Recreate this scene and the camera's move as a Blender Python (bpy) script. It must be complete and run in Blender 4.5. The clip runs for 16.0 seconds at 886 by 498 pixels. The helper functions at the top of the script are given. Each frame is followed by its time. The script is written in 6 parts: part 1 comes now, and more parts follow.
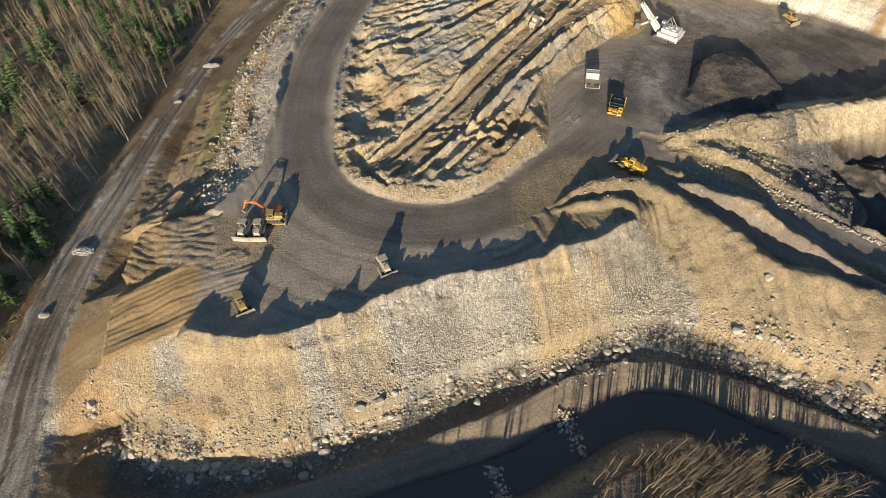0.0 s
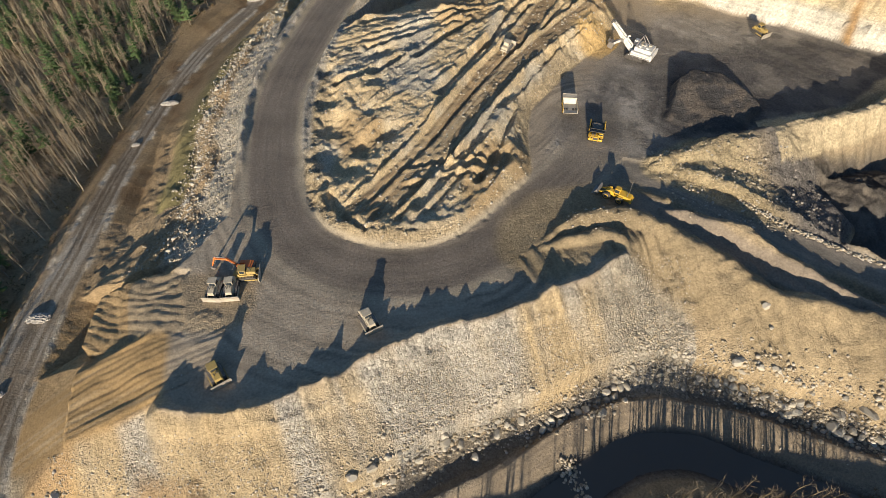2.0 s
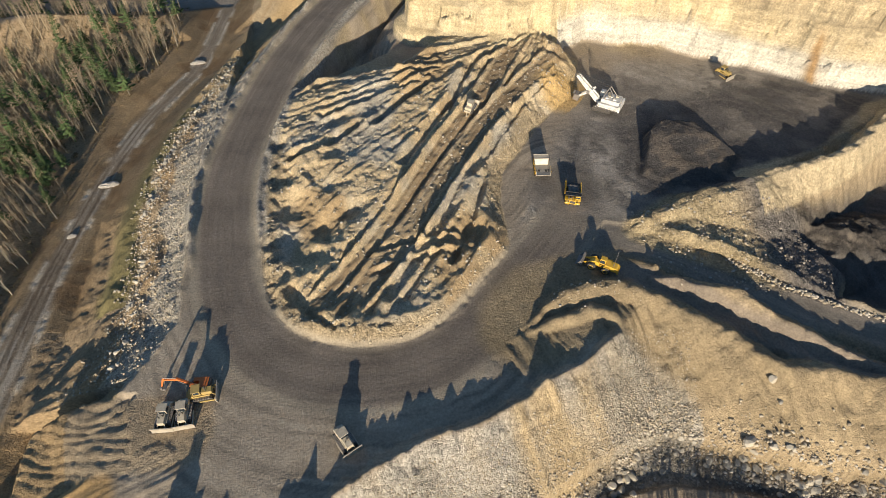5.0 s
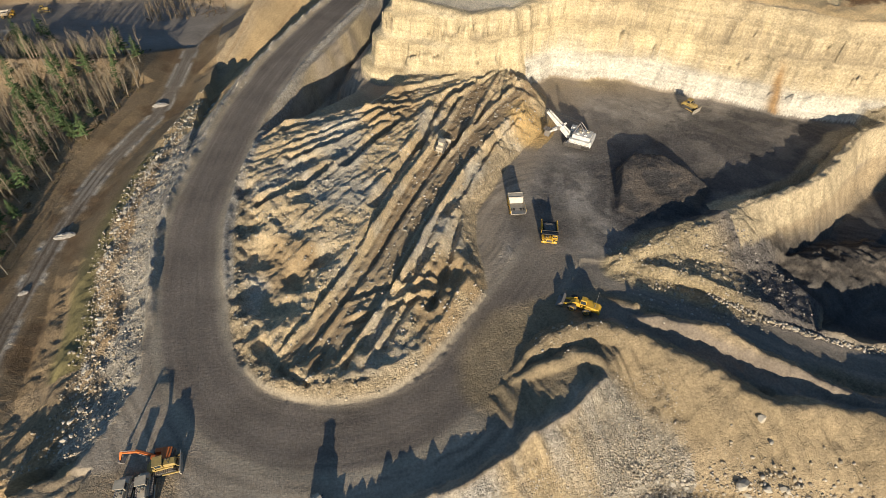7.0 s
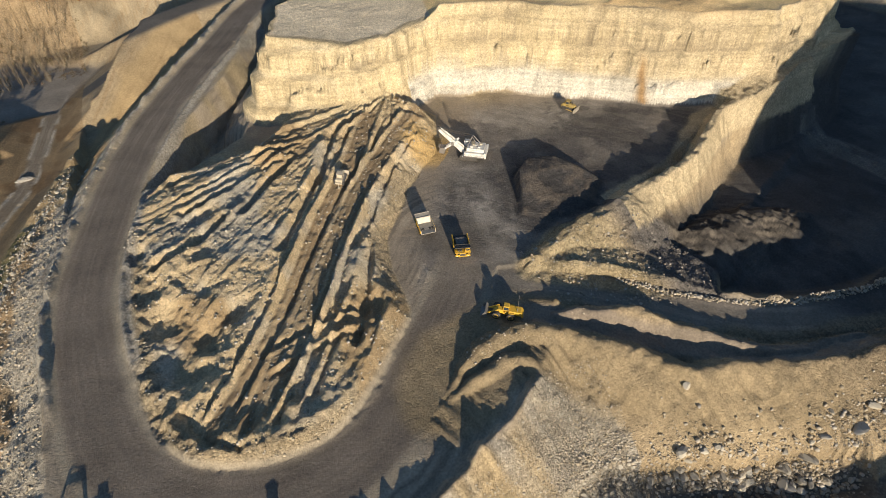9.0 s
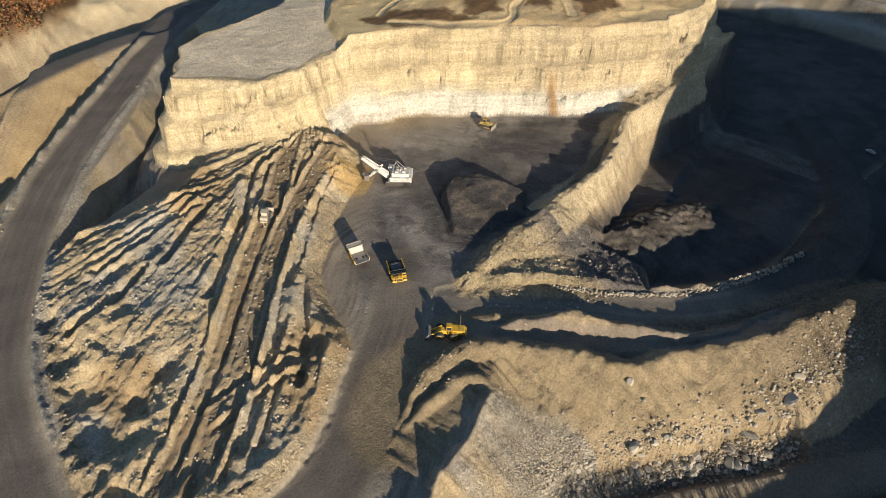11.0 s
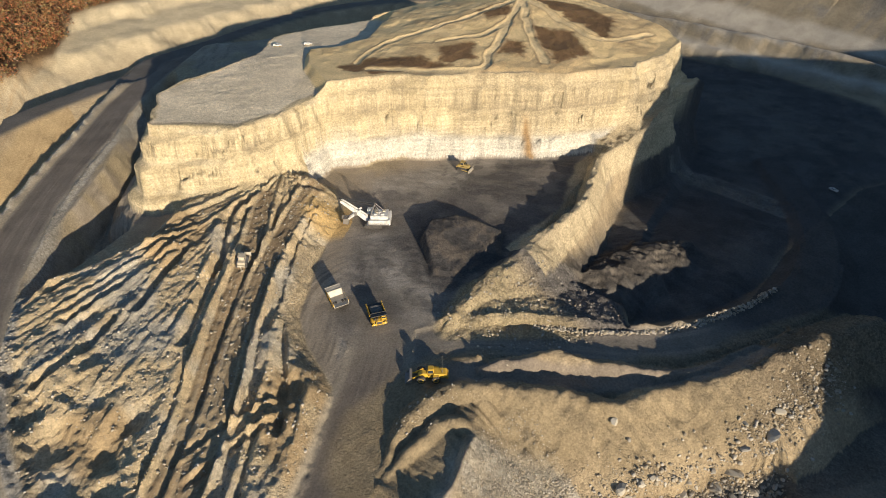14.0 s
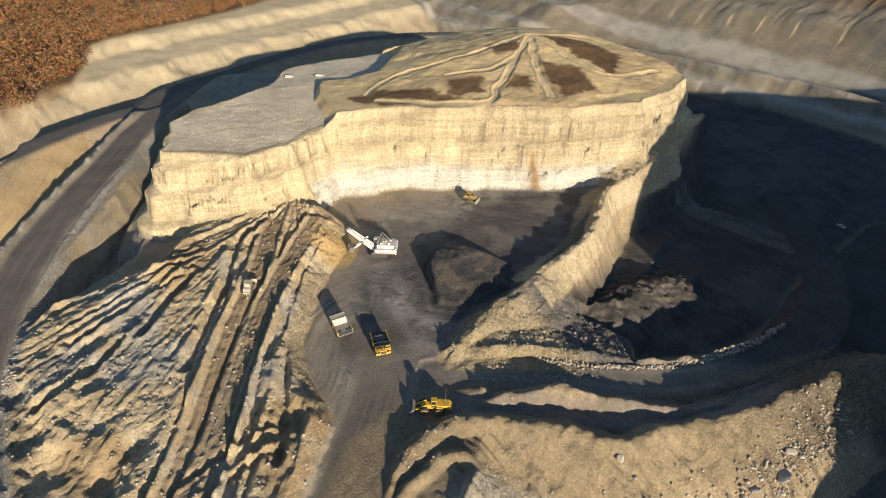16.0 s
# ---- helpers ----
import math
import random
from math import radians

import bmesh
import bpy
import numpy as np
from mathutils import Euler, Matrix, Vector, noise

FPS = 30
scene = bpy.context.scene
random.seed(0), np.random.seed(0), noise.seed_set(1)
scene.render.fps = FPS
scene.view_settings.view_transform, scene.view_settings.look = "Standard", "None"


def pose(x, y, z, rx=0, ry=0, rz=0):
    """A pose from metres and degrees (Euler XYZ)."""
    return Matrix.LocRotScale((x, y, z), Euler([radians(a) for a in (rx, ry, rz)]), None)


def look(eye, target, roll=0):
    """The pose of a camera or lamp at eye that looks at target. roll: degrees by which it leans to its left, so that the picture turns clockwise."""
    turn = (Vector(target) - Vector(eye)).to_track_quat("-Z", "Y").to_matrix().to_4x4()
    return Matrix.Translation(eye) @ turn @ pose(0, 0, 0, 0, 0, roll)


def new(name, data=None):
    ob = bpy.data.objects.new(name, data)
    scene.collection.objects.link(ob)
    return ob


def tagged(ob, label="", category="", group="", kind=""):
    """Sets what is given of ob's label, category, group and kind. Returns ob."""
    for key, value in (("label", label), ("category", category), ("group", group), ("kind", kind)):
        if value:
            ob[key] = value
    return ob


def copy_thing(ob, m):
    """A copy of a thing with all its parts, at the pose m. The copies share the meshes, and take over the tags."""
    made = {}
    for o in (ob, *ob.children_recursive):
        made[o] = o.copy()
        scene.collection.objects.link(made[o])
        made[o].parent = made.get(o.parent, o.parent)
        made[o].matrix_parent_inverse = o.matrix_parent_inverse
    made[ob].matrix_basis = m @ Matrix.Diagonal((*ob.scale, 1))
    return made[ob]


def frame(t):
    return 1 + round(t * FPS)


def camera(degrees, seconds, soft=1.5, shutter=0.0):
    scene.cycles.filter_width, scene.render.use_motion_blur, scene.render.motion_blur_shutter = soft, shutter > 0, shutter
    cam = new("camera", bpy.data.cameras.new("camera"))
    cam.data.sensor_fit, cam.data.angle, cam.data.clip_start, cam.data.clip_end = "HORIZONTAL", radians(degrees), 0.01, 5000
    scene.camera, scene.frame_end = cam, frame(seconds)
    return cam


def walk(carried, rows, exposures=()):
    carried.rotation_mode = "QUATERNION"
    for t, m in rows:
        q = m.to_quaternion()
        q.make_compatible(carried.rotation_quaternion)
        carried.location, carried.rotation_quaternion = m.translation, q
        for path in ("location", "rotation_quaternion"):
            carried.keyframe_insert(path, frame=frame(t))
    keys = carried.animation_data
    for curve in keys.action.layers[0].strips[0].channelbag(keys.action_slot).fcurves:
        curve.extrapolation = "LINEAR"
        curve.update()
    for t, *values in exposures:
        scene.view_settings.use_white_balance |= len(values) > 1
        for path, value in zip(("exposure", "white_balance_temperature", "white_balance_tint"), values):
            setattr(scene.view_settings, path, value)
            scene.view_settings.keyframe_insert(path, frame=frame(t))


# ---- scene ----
cam = camera(76.4, 16.0, soft=0.7)
METRES, EYE, TILT, LEAN, TURN = 60.0, 160.0, -52.0, 0.0, 0.0
ROWS = [
    (0.0, 0.0, 0.0, 0.0, 0.0, 0.0, -0.0),
    (0.5, -0.0161, 0.0442, 0.0593, -0.82, 0.1, 1.02),
    (1.0, -0.0322, 0.0888, 0.117, -1.52, 0.27, 1.88),
    (1.5, -0.0439, 0.1345, 0.1776, -1.91, 0.39, 2.41),
    (2.0, -0.0535, 0.181, 0.24, -2.61, 0.52, 3.38),
    (2.5, -0.0642, 0.2295, 0.3018, -4.23, 0.56, 5.72),
    (3.0, -0.0685, 0.2765, 0.3693, -5.35, 0.55, 7.33),
    (3.5, -0.0713, 0.3252, 0.4326, -5.72, 0.81, 7.77),
    (4.0, -0.0676, 0.3751, 0.4959, -5.91, 1.38, 7.97),
    (6.5, -0.0361, 0.5704, 0.7337, -6.4, 4.8, 7.21),
    (7.0, -0.0379, 0.5784, 0.7348, -8.49, 5.16, 9.92),
    (7.5, -0.0376, 0.5829, 0.7347, -11.5, 5.18, 14.29),
    (8.0, -0.0372, 0.5878, 0.7352, -13.35, 5.28, 16.78),
    (8.5, -0.0361, 0.5933, 0.736, -15.0, 5.41, 18.81),
    (9.0, -0.0354, 0.5989, 0.7367, -16.5, 5.52, 20.55),
    (9.5, -0.034, 0.606, 0.7377, -18.33, 5.47, 22.64),
    (10.0, -0.0332, 0.61, 0.7374, -20.13, 5.37, 24.62),
    (12.5, -0.0399, 0.6235, 0.7372, -25.49, 6.2, 29.29),
    (13.0, -0.0402, 0.6232, 0.7369, -25.56, 6.9, 29.16),
    (13.5, -0.0406, 0.6231, 0.7367, -25.53, 7.68, 28.95),
    (14.0, -0.041, 0.6228, 0.7364, -25.45, 8.5, 28.72),
    (14.5, -0.0414, 0.6227, 0.7361, -25.33, 9.31, 28.47),
    (15.0, -0.0418, 0.6224, 0.7358, -25.2, 10.14, 28.2),
    (15.5, -0.0423, 0.622, 0.7355, -25.08, 10.96, 27.94),
    (16.0, -0.0429, 0.6218, 0.7352, -24.99, 11.79, 27.7),
]
walk(cam, [(t, pose(0, 0, EYE, TILT, LEAN, TURN) @ pose(METRES * x, METRES * y, METRES * z, 90 + pitch, roll, yaw)) for t, x, y, z, yaw, pitch, roll in ROWS],
     exposures=[(0.0, 0.66), (4.0, 0.63), (6.5, 0.53), (10.0, 0.45), (12.5, 0.45), (16.0, 0.54)])

# ---- light ----
SUN_EL, SUN_AZ = 12.0, 191.0  # the sun stands low in the south, a little west
world = bpy.data.worlds.new("sky")
scene.world = world
world.use_nodes = True
_n = world.node_tree.nodes
_sky = _n.new("ShaderNodeTexSky")
_sky.sky_type = "NISHITA"
_sky.sun_disc = False
_sky.sun_elevation, _sky.sun_rotation = radians(SUN_EL), radians(SUN_AZ)
_sky.altitude, _sky.dust_density, _sky.ozone_density = 300.0, 0.5, 3.0
world.node_tree.links.new(_sky.outputs[0], _n["Background"].inputs[0])
_n["Background"].inputs[1].default_value = 0.09
_lamp = bpy.data.lights.new("sun", "SUN")
_lamp.energy, _lamp.angle, _lamp.color = 5.0, radians(0.6), (1.0, 0.855, 0.665)
sun = new("sun", _lamp)
_az, _el = radians(SUN_AZ), radians(SUN_EL)
_to = Vector((math.sin(_az) * math.cos(_el), math.cos(_az) * math.cos(_el), math.sin(_el)))
sun.matrix_world = look(_to * 900, (0, 0, 0))


# ---- materials ----
def mat(name, rough=0.9, metal=0.0):
    m = bpy.data.materials.new(name)
    m.use_nodes = True
    b = m.node_tree.nodes["Principled BSDF"]
    b.inputs["Roughness"].default_value, b.inputs["Metallic"].default_value = rough, metal
    return m, m.node_tree, b


def node(tree, kind, **values):
    n = tree.nodes.new(kind)
    for key, value in values.items():
        n.inputs[key].default_value = value
    return n


def worn(name, colour, rough=0.6, metal=0.0, scale=1.5, dirt=(0.16, 0.13, 0.10), amount=0.45, vary=0.0):
    """Painted or bare surface with dust patches and fine grain."""
    m, t, b = mat(name, rough, metal)
    tc = t.nodes.new("ShaderNodeTexCoord")
    big = node(t, "ShaderNodeTexNoise", Scale=scale, Detail=6.0, Roughness=0.65)
    t.links.new(tc.outputs["Object"], big.inputs["Vector"])
    ramp = t.nodes.new("ShaderNodeValToRGB")
    ramp.color_ramp.elements[0].position, ramp.color_ramp.elements[1].position = 0.42, 0.72
    ramp.color_ramp.elements[1].color = (amount, amount, amount, 1)
    t.links.new(big.outputs[0], ramp.inputs[0])
    mix = t.nodes.new("ShaderNodeMix")
    mix.data_type = "RGBA"
    mix.inputs[6].default_value, mix.inputs[7].default_value = (*colour, 1), (*dirt, 1)
    t.links.new(ramp.outputs[0], mix.inputs[0])
    out = mix.outputs[2]
    if vary:
        info = t.nodes.new("ShaderNodeObjectInfo")
        hsv = t.nodes.new("ShaderNodeHueSaturation")
        rng = node(t, "ShaderNodeMapRange", **{"To Min": 1 - vary, "To Max": 1 + vary})
        t.links.new(info.outputs["Random"], rng.inputs["Value"])
        t.links.new(rng.outputs[0], hsv.inputs["Value"])
        t.links.new(out, hsv.inputs["Color"])
        out = hsv.outputs[0]
    t.links.new(out, b.inputs["Base Color"])
    fine = node(t, "ShaderNodeTexNoise", Scale=scale * 9, Detail=3.0)
    t.links.new(tc.outputs["Object"], fine.inputs["Vector"])
    bump = node(t, "ShaderNodeBump", Strength=0.25, Distance=0.05)
    t.links.new(fine.outputs[0], bump.inputs["Height"])
    t.links.new(bump.outputs[0], b.inputs["Normal"])
    return m


def ground_material():
    """Earth and rock: the kind of ground comes as a colour per place, the shader adds grain, stains, stones and relief."""
    m, t, b = mat("earth", 0.95)
    L = t.links.new
    b.inputs["Specular IOR Level"].default_value = 0.15
    geo = t.nodes.new("ShaderNodeNewGeometry")
    kind = t.nodes.new("ShaderNodeAttribute")
    kind.attribute_name = "ground_kind"
    stony = t.nodes.new("ShaderNodeAttribute")
    stony.attribute_name = "stony"
    n1 = node(t, "ShaderNodeTexNoise", Scale=0.055, Detail=8.0, Roughness=0.62)
    n2 = node(t, "ShaderNodeTexNoise", Scale=1.15, Detail=8.0, Roughness=0.78)
    vor = node(t, "ShaderNodeTexVoronoi", Scale=1.3)
    vor2 = node(t, "ShaderNodeTexVoronoi", Scale=3.3)
    for n in (n1, n2):
        L(geo.outputs["Position"], n.inputs["Vector"])
    # stones of uneven shape and size
    wn = node(t, "ShaderNodeTexNoise", Scale=0.45, Detail=4.0, Roughness=0.7)
    L(geo.outputs["Position"], wn.inputs["Vector"])
    bend = t.nodes.new("ShaderNodeVectorMath")
    bend.operation = "MULTIPLY_ADD"
    bend.inputs[1].default_value = (2.6, 2.6, 2.6)
    L(wn.outputs["Color"], bend.inputs[0])
    L(geo.outputs["Position"], bend.inputs[2])
    for n in (vor, vor2):
        n.inputs["Randomness"].default_value = 1.0
        L(bend.outputs[0], n.inputs["Vector"])
    r1 = node(t, "ShaderNodeMapRange", **{"From Min": 0.3, "From Max": 0.7, "To Min": 0.78, "To Max": 1.2})
    r2 = node(t, "ShaderNodeMapRange", **{"From Min": 0.28, "From Max": 0.72, "To Min": 0.6, "To Max": 1.4})
    L(n1.outputs[0], r1.inputs["Value"])
    L(n2.outputs[0], r2.inputs["Value"])
    mul = t.nodes.new("ShaderNodeMath")
    mul.operation = "MULTIPLY"
    L(r1.outputs[0], mul.inputs[0])
    L(r2.outputs[0], mul.inputs[1])
    # each stone has its own lightness
    cell = t.nodes.new("ShaderNodeSeparateColor")
    L(vor.outputs["Color"], cell.inputs[0])
    rc = node(t, "ShaderNodeMapRange", **{"To Min": 0.66, "To Max": 1.32})
    L(cell.outputs[0], rc.inputs["Value"])
    one = t.nodes.new("ShaderNodeMix")
    one.inputs[2].default_value = 1.0
    L(stony.outputs["Fac"], one.inputs[0])
    L(rc.outputs[0], one.inputs[3])
    mul2 = t.nodes.new("ShaderNodeMath")
    mul2.operation = "MULTIPLY"
    L(mul.outputs[0], mul2.inputs[0])
    L(one.outputs[0], mul2.inputs[1])
    # rock layers on the highwall: thin beds, and upright joints
    layered = t.nodes.new("ShaderNodeAttribute")
    layered.attribute_name = "layered"
    beds = []
    for stretch, sc in (((0.05, 0.05, 0.8), 0.55), ((0.4, 0.4, 0.12), 0.5)):
        mp = t.nodes.new("ShaderNodeMapping")
        mp.inputs["Scale"].default_value = stretch
        L(geo.outputs["Position"], mp.inputs["Vector"])
        nb = node(t, "ShaderNodeTexNoise", Scale=sc, Detail=6.0, Roughness=0.7)
        L(mp.outputs[0], nb.inputs["Vector"])
        beds.append(nb)
    bsum = t.nodes.new("ShaderNodeMath")
    bsum.operation = "MULTIPLY_ADD"
    bsum.inputs[1].default_value = 0.10
    L(beds[1].outputs[0], bsum.inputs[0])
    L(beds[0].outputs[0], bsum.inputs[2])
    rb = node(t, "ShaderNodeMapRange", **{"From Min": 0.42, "From Max": 0.72, "To Min": 0.80, "To Max": 1.12})
    L(bsum.outputs[0], rb.inputs["Value"])
    bmix = t.nodes.new("ShaderNodeMix")
    bmix.inputs[2].default_value = 1.0
    L(layered.outputs["Fac"], bmix.inputs[0])
    L(rb.outputs[0], bmix.inputs[3])
    mul3 = t.nodes.new("ShaderNodeMath")
    mul3.operation = "MULTIPLY"
    L(mul2.outputs[0], mul3.inputs[0])
    L(bmix.outputs[0], mul3.inputs[1])
    vm = t.nodes.new("ShaderNodeVectorMath")
    vm.operation = "SCALE"
    L(kind.outputs["Color"], vm.inputs[0])
    L(mul3.outputs[0], vm.inputs["Scale"])
    L(vm.outputs[0], b.inputs["Base Color"])
    # relief
    a1 = t.nodes.new("ShaderNodeMath")
    a1.operation = "MULTIPLY_ADD"
    a1.inputs[1].default_value = -0.7
    L(vor.outputs["Distance"], a1.inputs[0])
    sm = t.nodes.new("ShaderNodeMath")
    sm.operation = "MULTIPLY_ADD"
    sm.inputs[1].default_value = -0.35
    L(vor2.outputs["Distance"], sm.inputs[0])
    L(sm.outputs[0], a1.inputs[2])
    st = t.nodes.new("ShaderNodeMath")
    st.operation = "MULTIPLY"
    L(a1.outputs[0], st.inputs[0])
    L(stony.outputs["Fac"], st.inputs[1])
    tot = t.nodes.new("ShaderNodeMath")
    tot.operation = "MULTIPLY_ADD"
    tot.inputs[1].default_value = 0.32
    L(n2.outputs[0], tot.inputs[0])
    L(st.outputs[0], tot.inputs[2])
    lay_h = t.nodes.new("ShaderNodeMath")
    lay_h.operation = "MULTIPLY"
    L(bsum.outputs[0], lay_h.inputs[0])
    L(layered.outputs["Fac"], lay_h.inputs[1])
    tot2 = t.nodes.new("ShaderNodeMath")
    tot2.operation = "MULTIPLY_ADD"
    tot2.inputs[1].default_value = 0.6
    L(lay_h.outputs[0], tot2.inputs[0])
    L(tot.outputs[0], tot2.inputs[2])
    bump = node(t, "ShaderNodeBump", Strength=0.9, Distance=1.0)
    L(tot2.outputs[0], bump.inputs["Height"])
    L(bump.outputs[0], b.inputs["Normal"])
    return m


# ---- the ground ----
RNG = np.random.default_rng(7)
TABLE = RNG.random((8, 256, 256))


def vnoise(x, y, k=0):
    """Smooth value noise, 0 to 1, one cell a unit."""
    xi, yi = np.floor(x).astype(int), np.floor(y).astype(int)
    u, v = x - xi, y - yi
    u, v = u * u * (3 - 2 * u), v * v * (3 - 2 * v)
    T = TABLE[k % 8]
    xi, yi, x1, y1 = xi & 255, yi & 255, (xi + 1) & 255, (yi + 1) & 255
    return (T[xi, yi] * (1 - u) + T[x1, yi] * u) * (1 - v) + (T[xi, y1] * (1 - u) + T[x1, y1] * u) * v


def fbm(x, y, size, octaves=4, k=0, rough=0.5):
    """Fractal noise about 0, -1 to 1, whose largest lumps are size metres."""
    total, amp, norm = 0.0, 1.0, 0.0
    for i in range(octaves):
        f = 2.03 ** i / size
        total = total + amp * (vnoise(x * f + 31.7 * i, y * f + 17.3 * i, k + i) * 2 - 1)
        norm += amp
        amp *= rough
    return total / norm


def ridged(x, y, size, octaves=4, k=0, rough=0.55):
    """Sharp-crested noise, 0 to 1."""
    total, amp, norm = 0.0, 1.0, 0.0
    for i in range(octaves):
        f = 2.1 ** i / size
        total = total + amp * (1 - np.abs(vnoise(x * f + 13.1 * i, y * f + 7.7 * i, k + i) * 2 - 1) * 1.6)
        norm += amp
        amp *= rough
    return total / norm


def smooth(a, b, v):
    t = np.clip((v - a) / (b - a), 0, 1)
    return t * t * (3 - 2 * t)


def along(line, X, Y, reach=90.0):
    """Distance to a line of (x, y[, z]), the height of the line there, and the way along it, within its reach."""
    best = np.full(X.shape, 1e3)
    zz, ss = np.full(X.shape, float(line[0][2]) if len(line[0]) > 2 else 0.0), np.zeros(X.shape)
    px, py = [p[0] for p in line], [p[1] for p in line]
    ok = (X > min(px) - reach) & (X < max(px) + reach) & (Y > min(py) - reach) & (Y < max(py) + reach)
    x, y = X[ok].astype(np.float32), Y[ok].astype(np.float32)
    bb, bz, bs = np.full(x.shape, 1e6, np.float32), np.zeros(x.shape, np.float32), np.zeros(x.shape, np.float32)
    s0 = 0.0
    for a, b in zip(line[:-1], line[1:]):
        dx, dy = b[0] - a[0], b[1] - a[1]
        ll = math.hypot(dx, dy)
        if ll < 1e-6:
            continue
        t = np.clip(((x - a[0]) * (dx / ll / ll) + (y - a[1]) * (dy / ll / ll)), 0, 1)
        d = (x - a[0] - t * dx) ** 2 + (y - a[1] - t * dy) ** 2
        near = d < bb
        bb[near] = d[near]
        if len(a) > 2:
            bz[near] = a[2] + t[near] * (b[2] - a[2])
        bs[near] = s0 + t[near] * ll
        s0 += ll
    best[ok], ss[ok] = np.sqrt(bb), bs
    if len(line[0]) > 2:
        zz[ok] = bz
    return best, zz, ss


def inside(poly, X, Y):
    """Signed distance to a closed outline: negative within."""
    d, _, _ = along([*poly, poly[0]], X, Y)
    odd = np.zeros(X.shape, bool)
    for a, b in zip(poly, [*poly[1:], poly[0]]):
        if a[1] != b[1]:
            odd ^= ((a[1] > Y) != (b[1] > Y)) & (X < (b[0] - a[0]) * (Y - a[1]) / (b[1] - a[1]) + a[0])
    return np.where(odd, -d, d)


def curve(points, steps=6):
    """A smooth line through the points."""
    out = []
    P = [points[0], *points, points[-1]]
    for i in range(1, len(P) - 2):
        for k in range(steps):
            t = k / steps
            out.append(tuple(0.5 * (2 * b + (c - a) * t + (2 * a - 5 * b + 4 * c - d) * t * t + (3 * b - a - 3 * c + d) * t ** 3)
                             for a, b, c, d in zip(P[i - 1], P[i], P[i + 1], P[i + 2])))
    return [*out, tuple(points[-1])]


# the plan, in metres (x, y, z)
HAUL_ROAD = curve([(135, 620, -8), (88, 556, -3), (50, 500, -1), (25, 455, 0), (-5, 406, 0), (-27, 363, 0), (-43, 322, 0), (-54, 283, 0), (-60, 258, 0), (-63, 231, 0), (-61, 199, 0), (-57, 173, 0),
                   (-47, 154, 0), (-34, 143, 0), (-17, 137, 0), (0, 136, 0), (16, 141, 0), (32, 153, 0), (49, 169, 0), (65, 184, 0), (84, 205, 0)], 4)
RAMP = curve([(66, 186, 0), (92, 177, -1), (111, 166, -3), (130, 154, -5), (148, 140, -8), (170, 127, -11), (199, 117.5, -14), (236, 111.5, -17), (280, 116, -20), (330, 140, -22), (380, 190, -23)], 4)
PLATFORM = [(72, 139), (54, 127), (37, 122), (19, 114), (1, 112), (-18, 103), (-34, 95), (-51, 90), (-69, 88), (-80, 90), (-84, 104), (-86, 118), (-92, 138), (-84, 152), (-74, 168), (-75, 207), (-77, 262),
            (-70, 290), (-58, 325), (-42, 366), (-20, 410), (8, 458), (36, 508), (72, 562), (115, 610), (260, 560), (330, 420), (320, 250), (250, 225), (205, 205), (150, 188), (96, 180), (95, 160), (86, 150)]
ISLAND = [(15, 312), (-25, 309), (-40, 295), (-46, 267), (-48, 228), (-47, 190), (-44, 173), (-38, 160), (-28, 151), (-13, 147), (5, 148), (19, 153), (31, 164), (44, 178), (47, 206), (52, 224), (76, 253), (100, 274), (114, 304), (100, 330), (40, 335)]
COAL_FLOOR = [(61, 190), (61, 220), (84, 245), (106, 263), (119, 284), (133, 302), (167, 294), (198, 284), (243, 257), (252, 246), (228, 229), (203, 211), (177, 198), (140, 196), (116, 194), (92, 188), (80, 178)]
RIM = [(41, 352), (77, 326), (98, 329), (123, 337), (162, 325), (207, 293), (246, 263), (284, 249), (318, 250), (348, 260), (366, 284), (368, 330), (340, 400), (285, 428), (228, 434), (178, 442), (148, 440), (122, 412), (94, 400), (56, 386)]
SHELF = [(40, 346), (77, 322), (100, 324), (127, 338), (135, 372), (148, 394), (186, 388), (228, 424), (200, 470), (140, 470), (80, 450), (50, 385)]
SPUR = curve([(318, 240, 18), (290, 235, 13), (264, 232, 9), (244, 231, 7.5), (225, 220, 6.5), (207, 208, 6), (190, 202, 6), (164, 199, 6), (150, 194, 6), (136, 193, 5), (118, 190, 4), (99, 184, 1)], 3)
PIT = [(172, 160), (172, 184), (196, 192), (240, 210), (290, 232), (345, 250), (390, 300), (450, 370), (540, 380), (560, 280), (548, 187), (470, 120), (396, 140), (290, 136), (232, 126), (205, 130)]
RIDGE = curve([(44, 147, 0.5), (50, 153, 2), (61, 156, 3.5), (75, 156, 4), (88, 151, 3), (99, 140, 1.5), (110, 130, 0), (122, 119, -2.5), (134, 115, -3.5), (148, 110.5, -4), (166, 102, -4.5), (197, 96, -6), (220, 91, -7), (250, 80, -9)], 4)
HOOK = curve([(42, 143, 0), (52, 146, 1.5), (62, 148, 2.5), (70, 146.5, 2.5), (73, 141, 2), (71, 137, 1)], 4)
THIN_RIDGE = curve([(92, 158, 0.5), (104, 154, 2), (113, 150, 2), (121, 145, 0.8), (130, 136, -1.5), (143, 124, -4), (160, 113, -7), (172, 109, -9)], 4)
SIDE_ROAD = curve([(84, 163, 0), (100, 152, -2), (116, 139, -5), (133, 127, -7), (149, 117, -8.5), (170, 108, -10), (195, 104, -13)], 4)
DUMP_CREST = curve([(71, 137, 0), (54, 127, 0.5), (37, 121, 1), (19, 114, 1), (1, 112, 1), (-18, 103, 1), (-34, 95, 1), (-51, 90, 1), (-69, 88, 1), (-82, 91, 1)], 4)
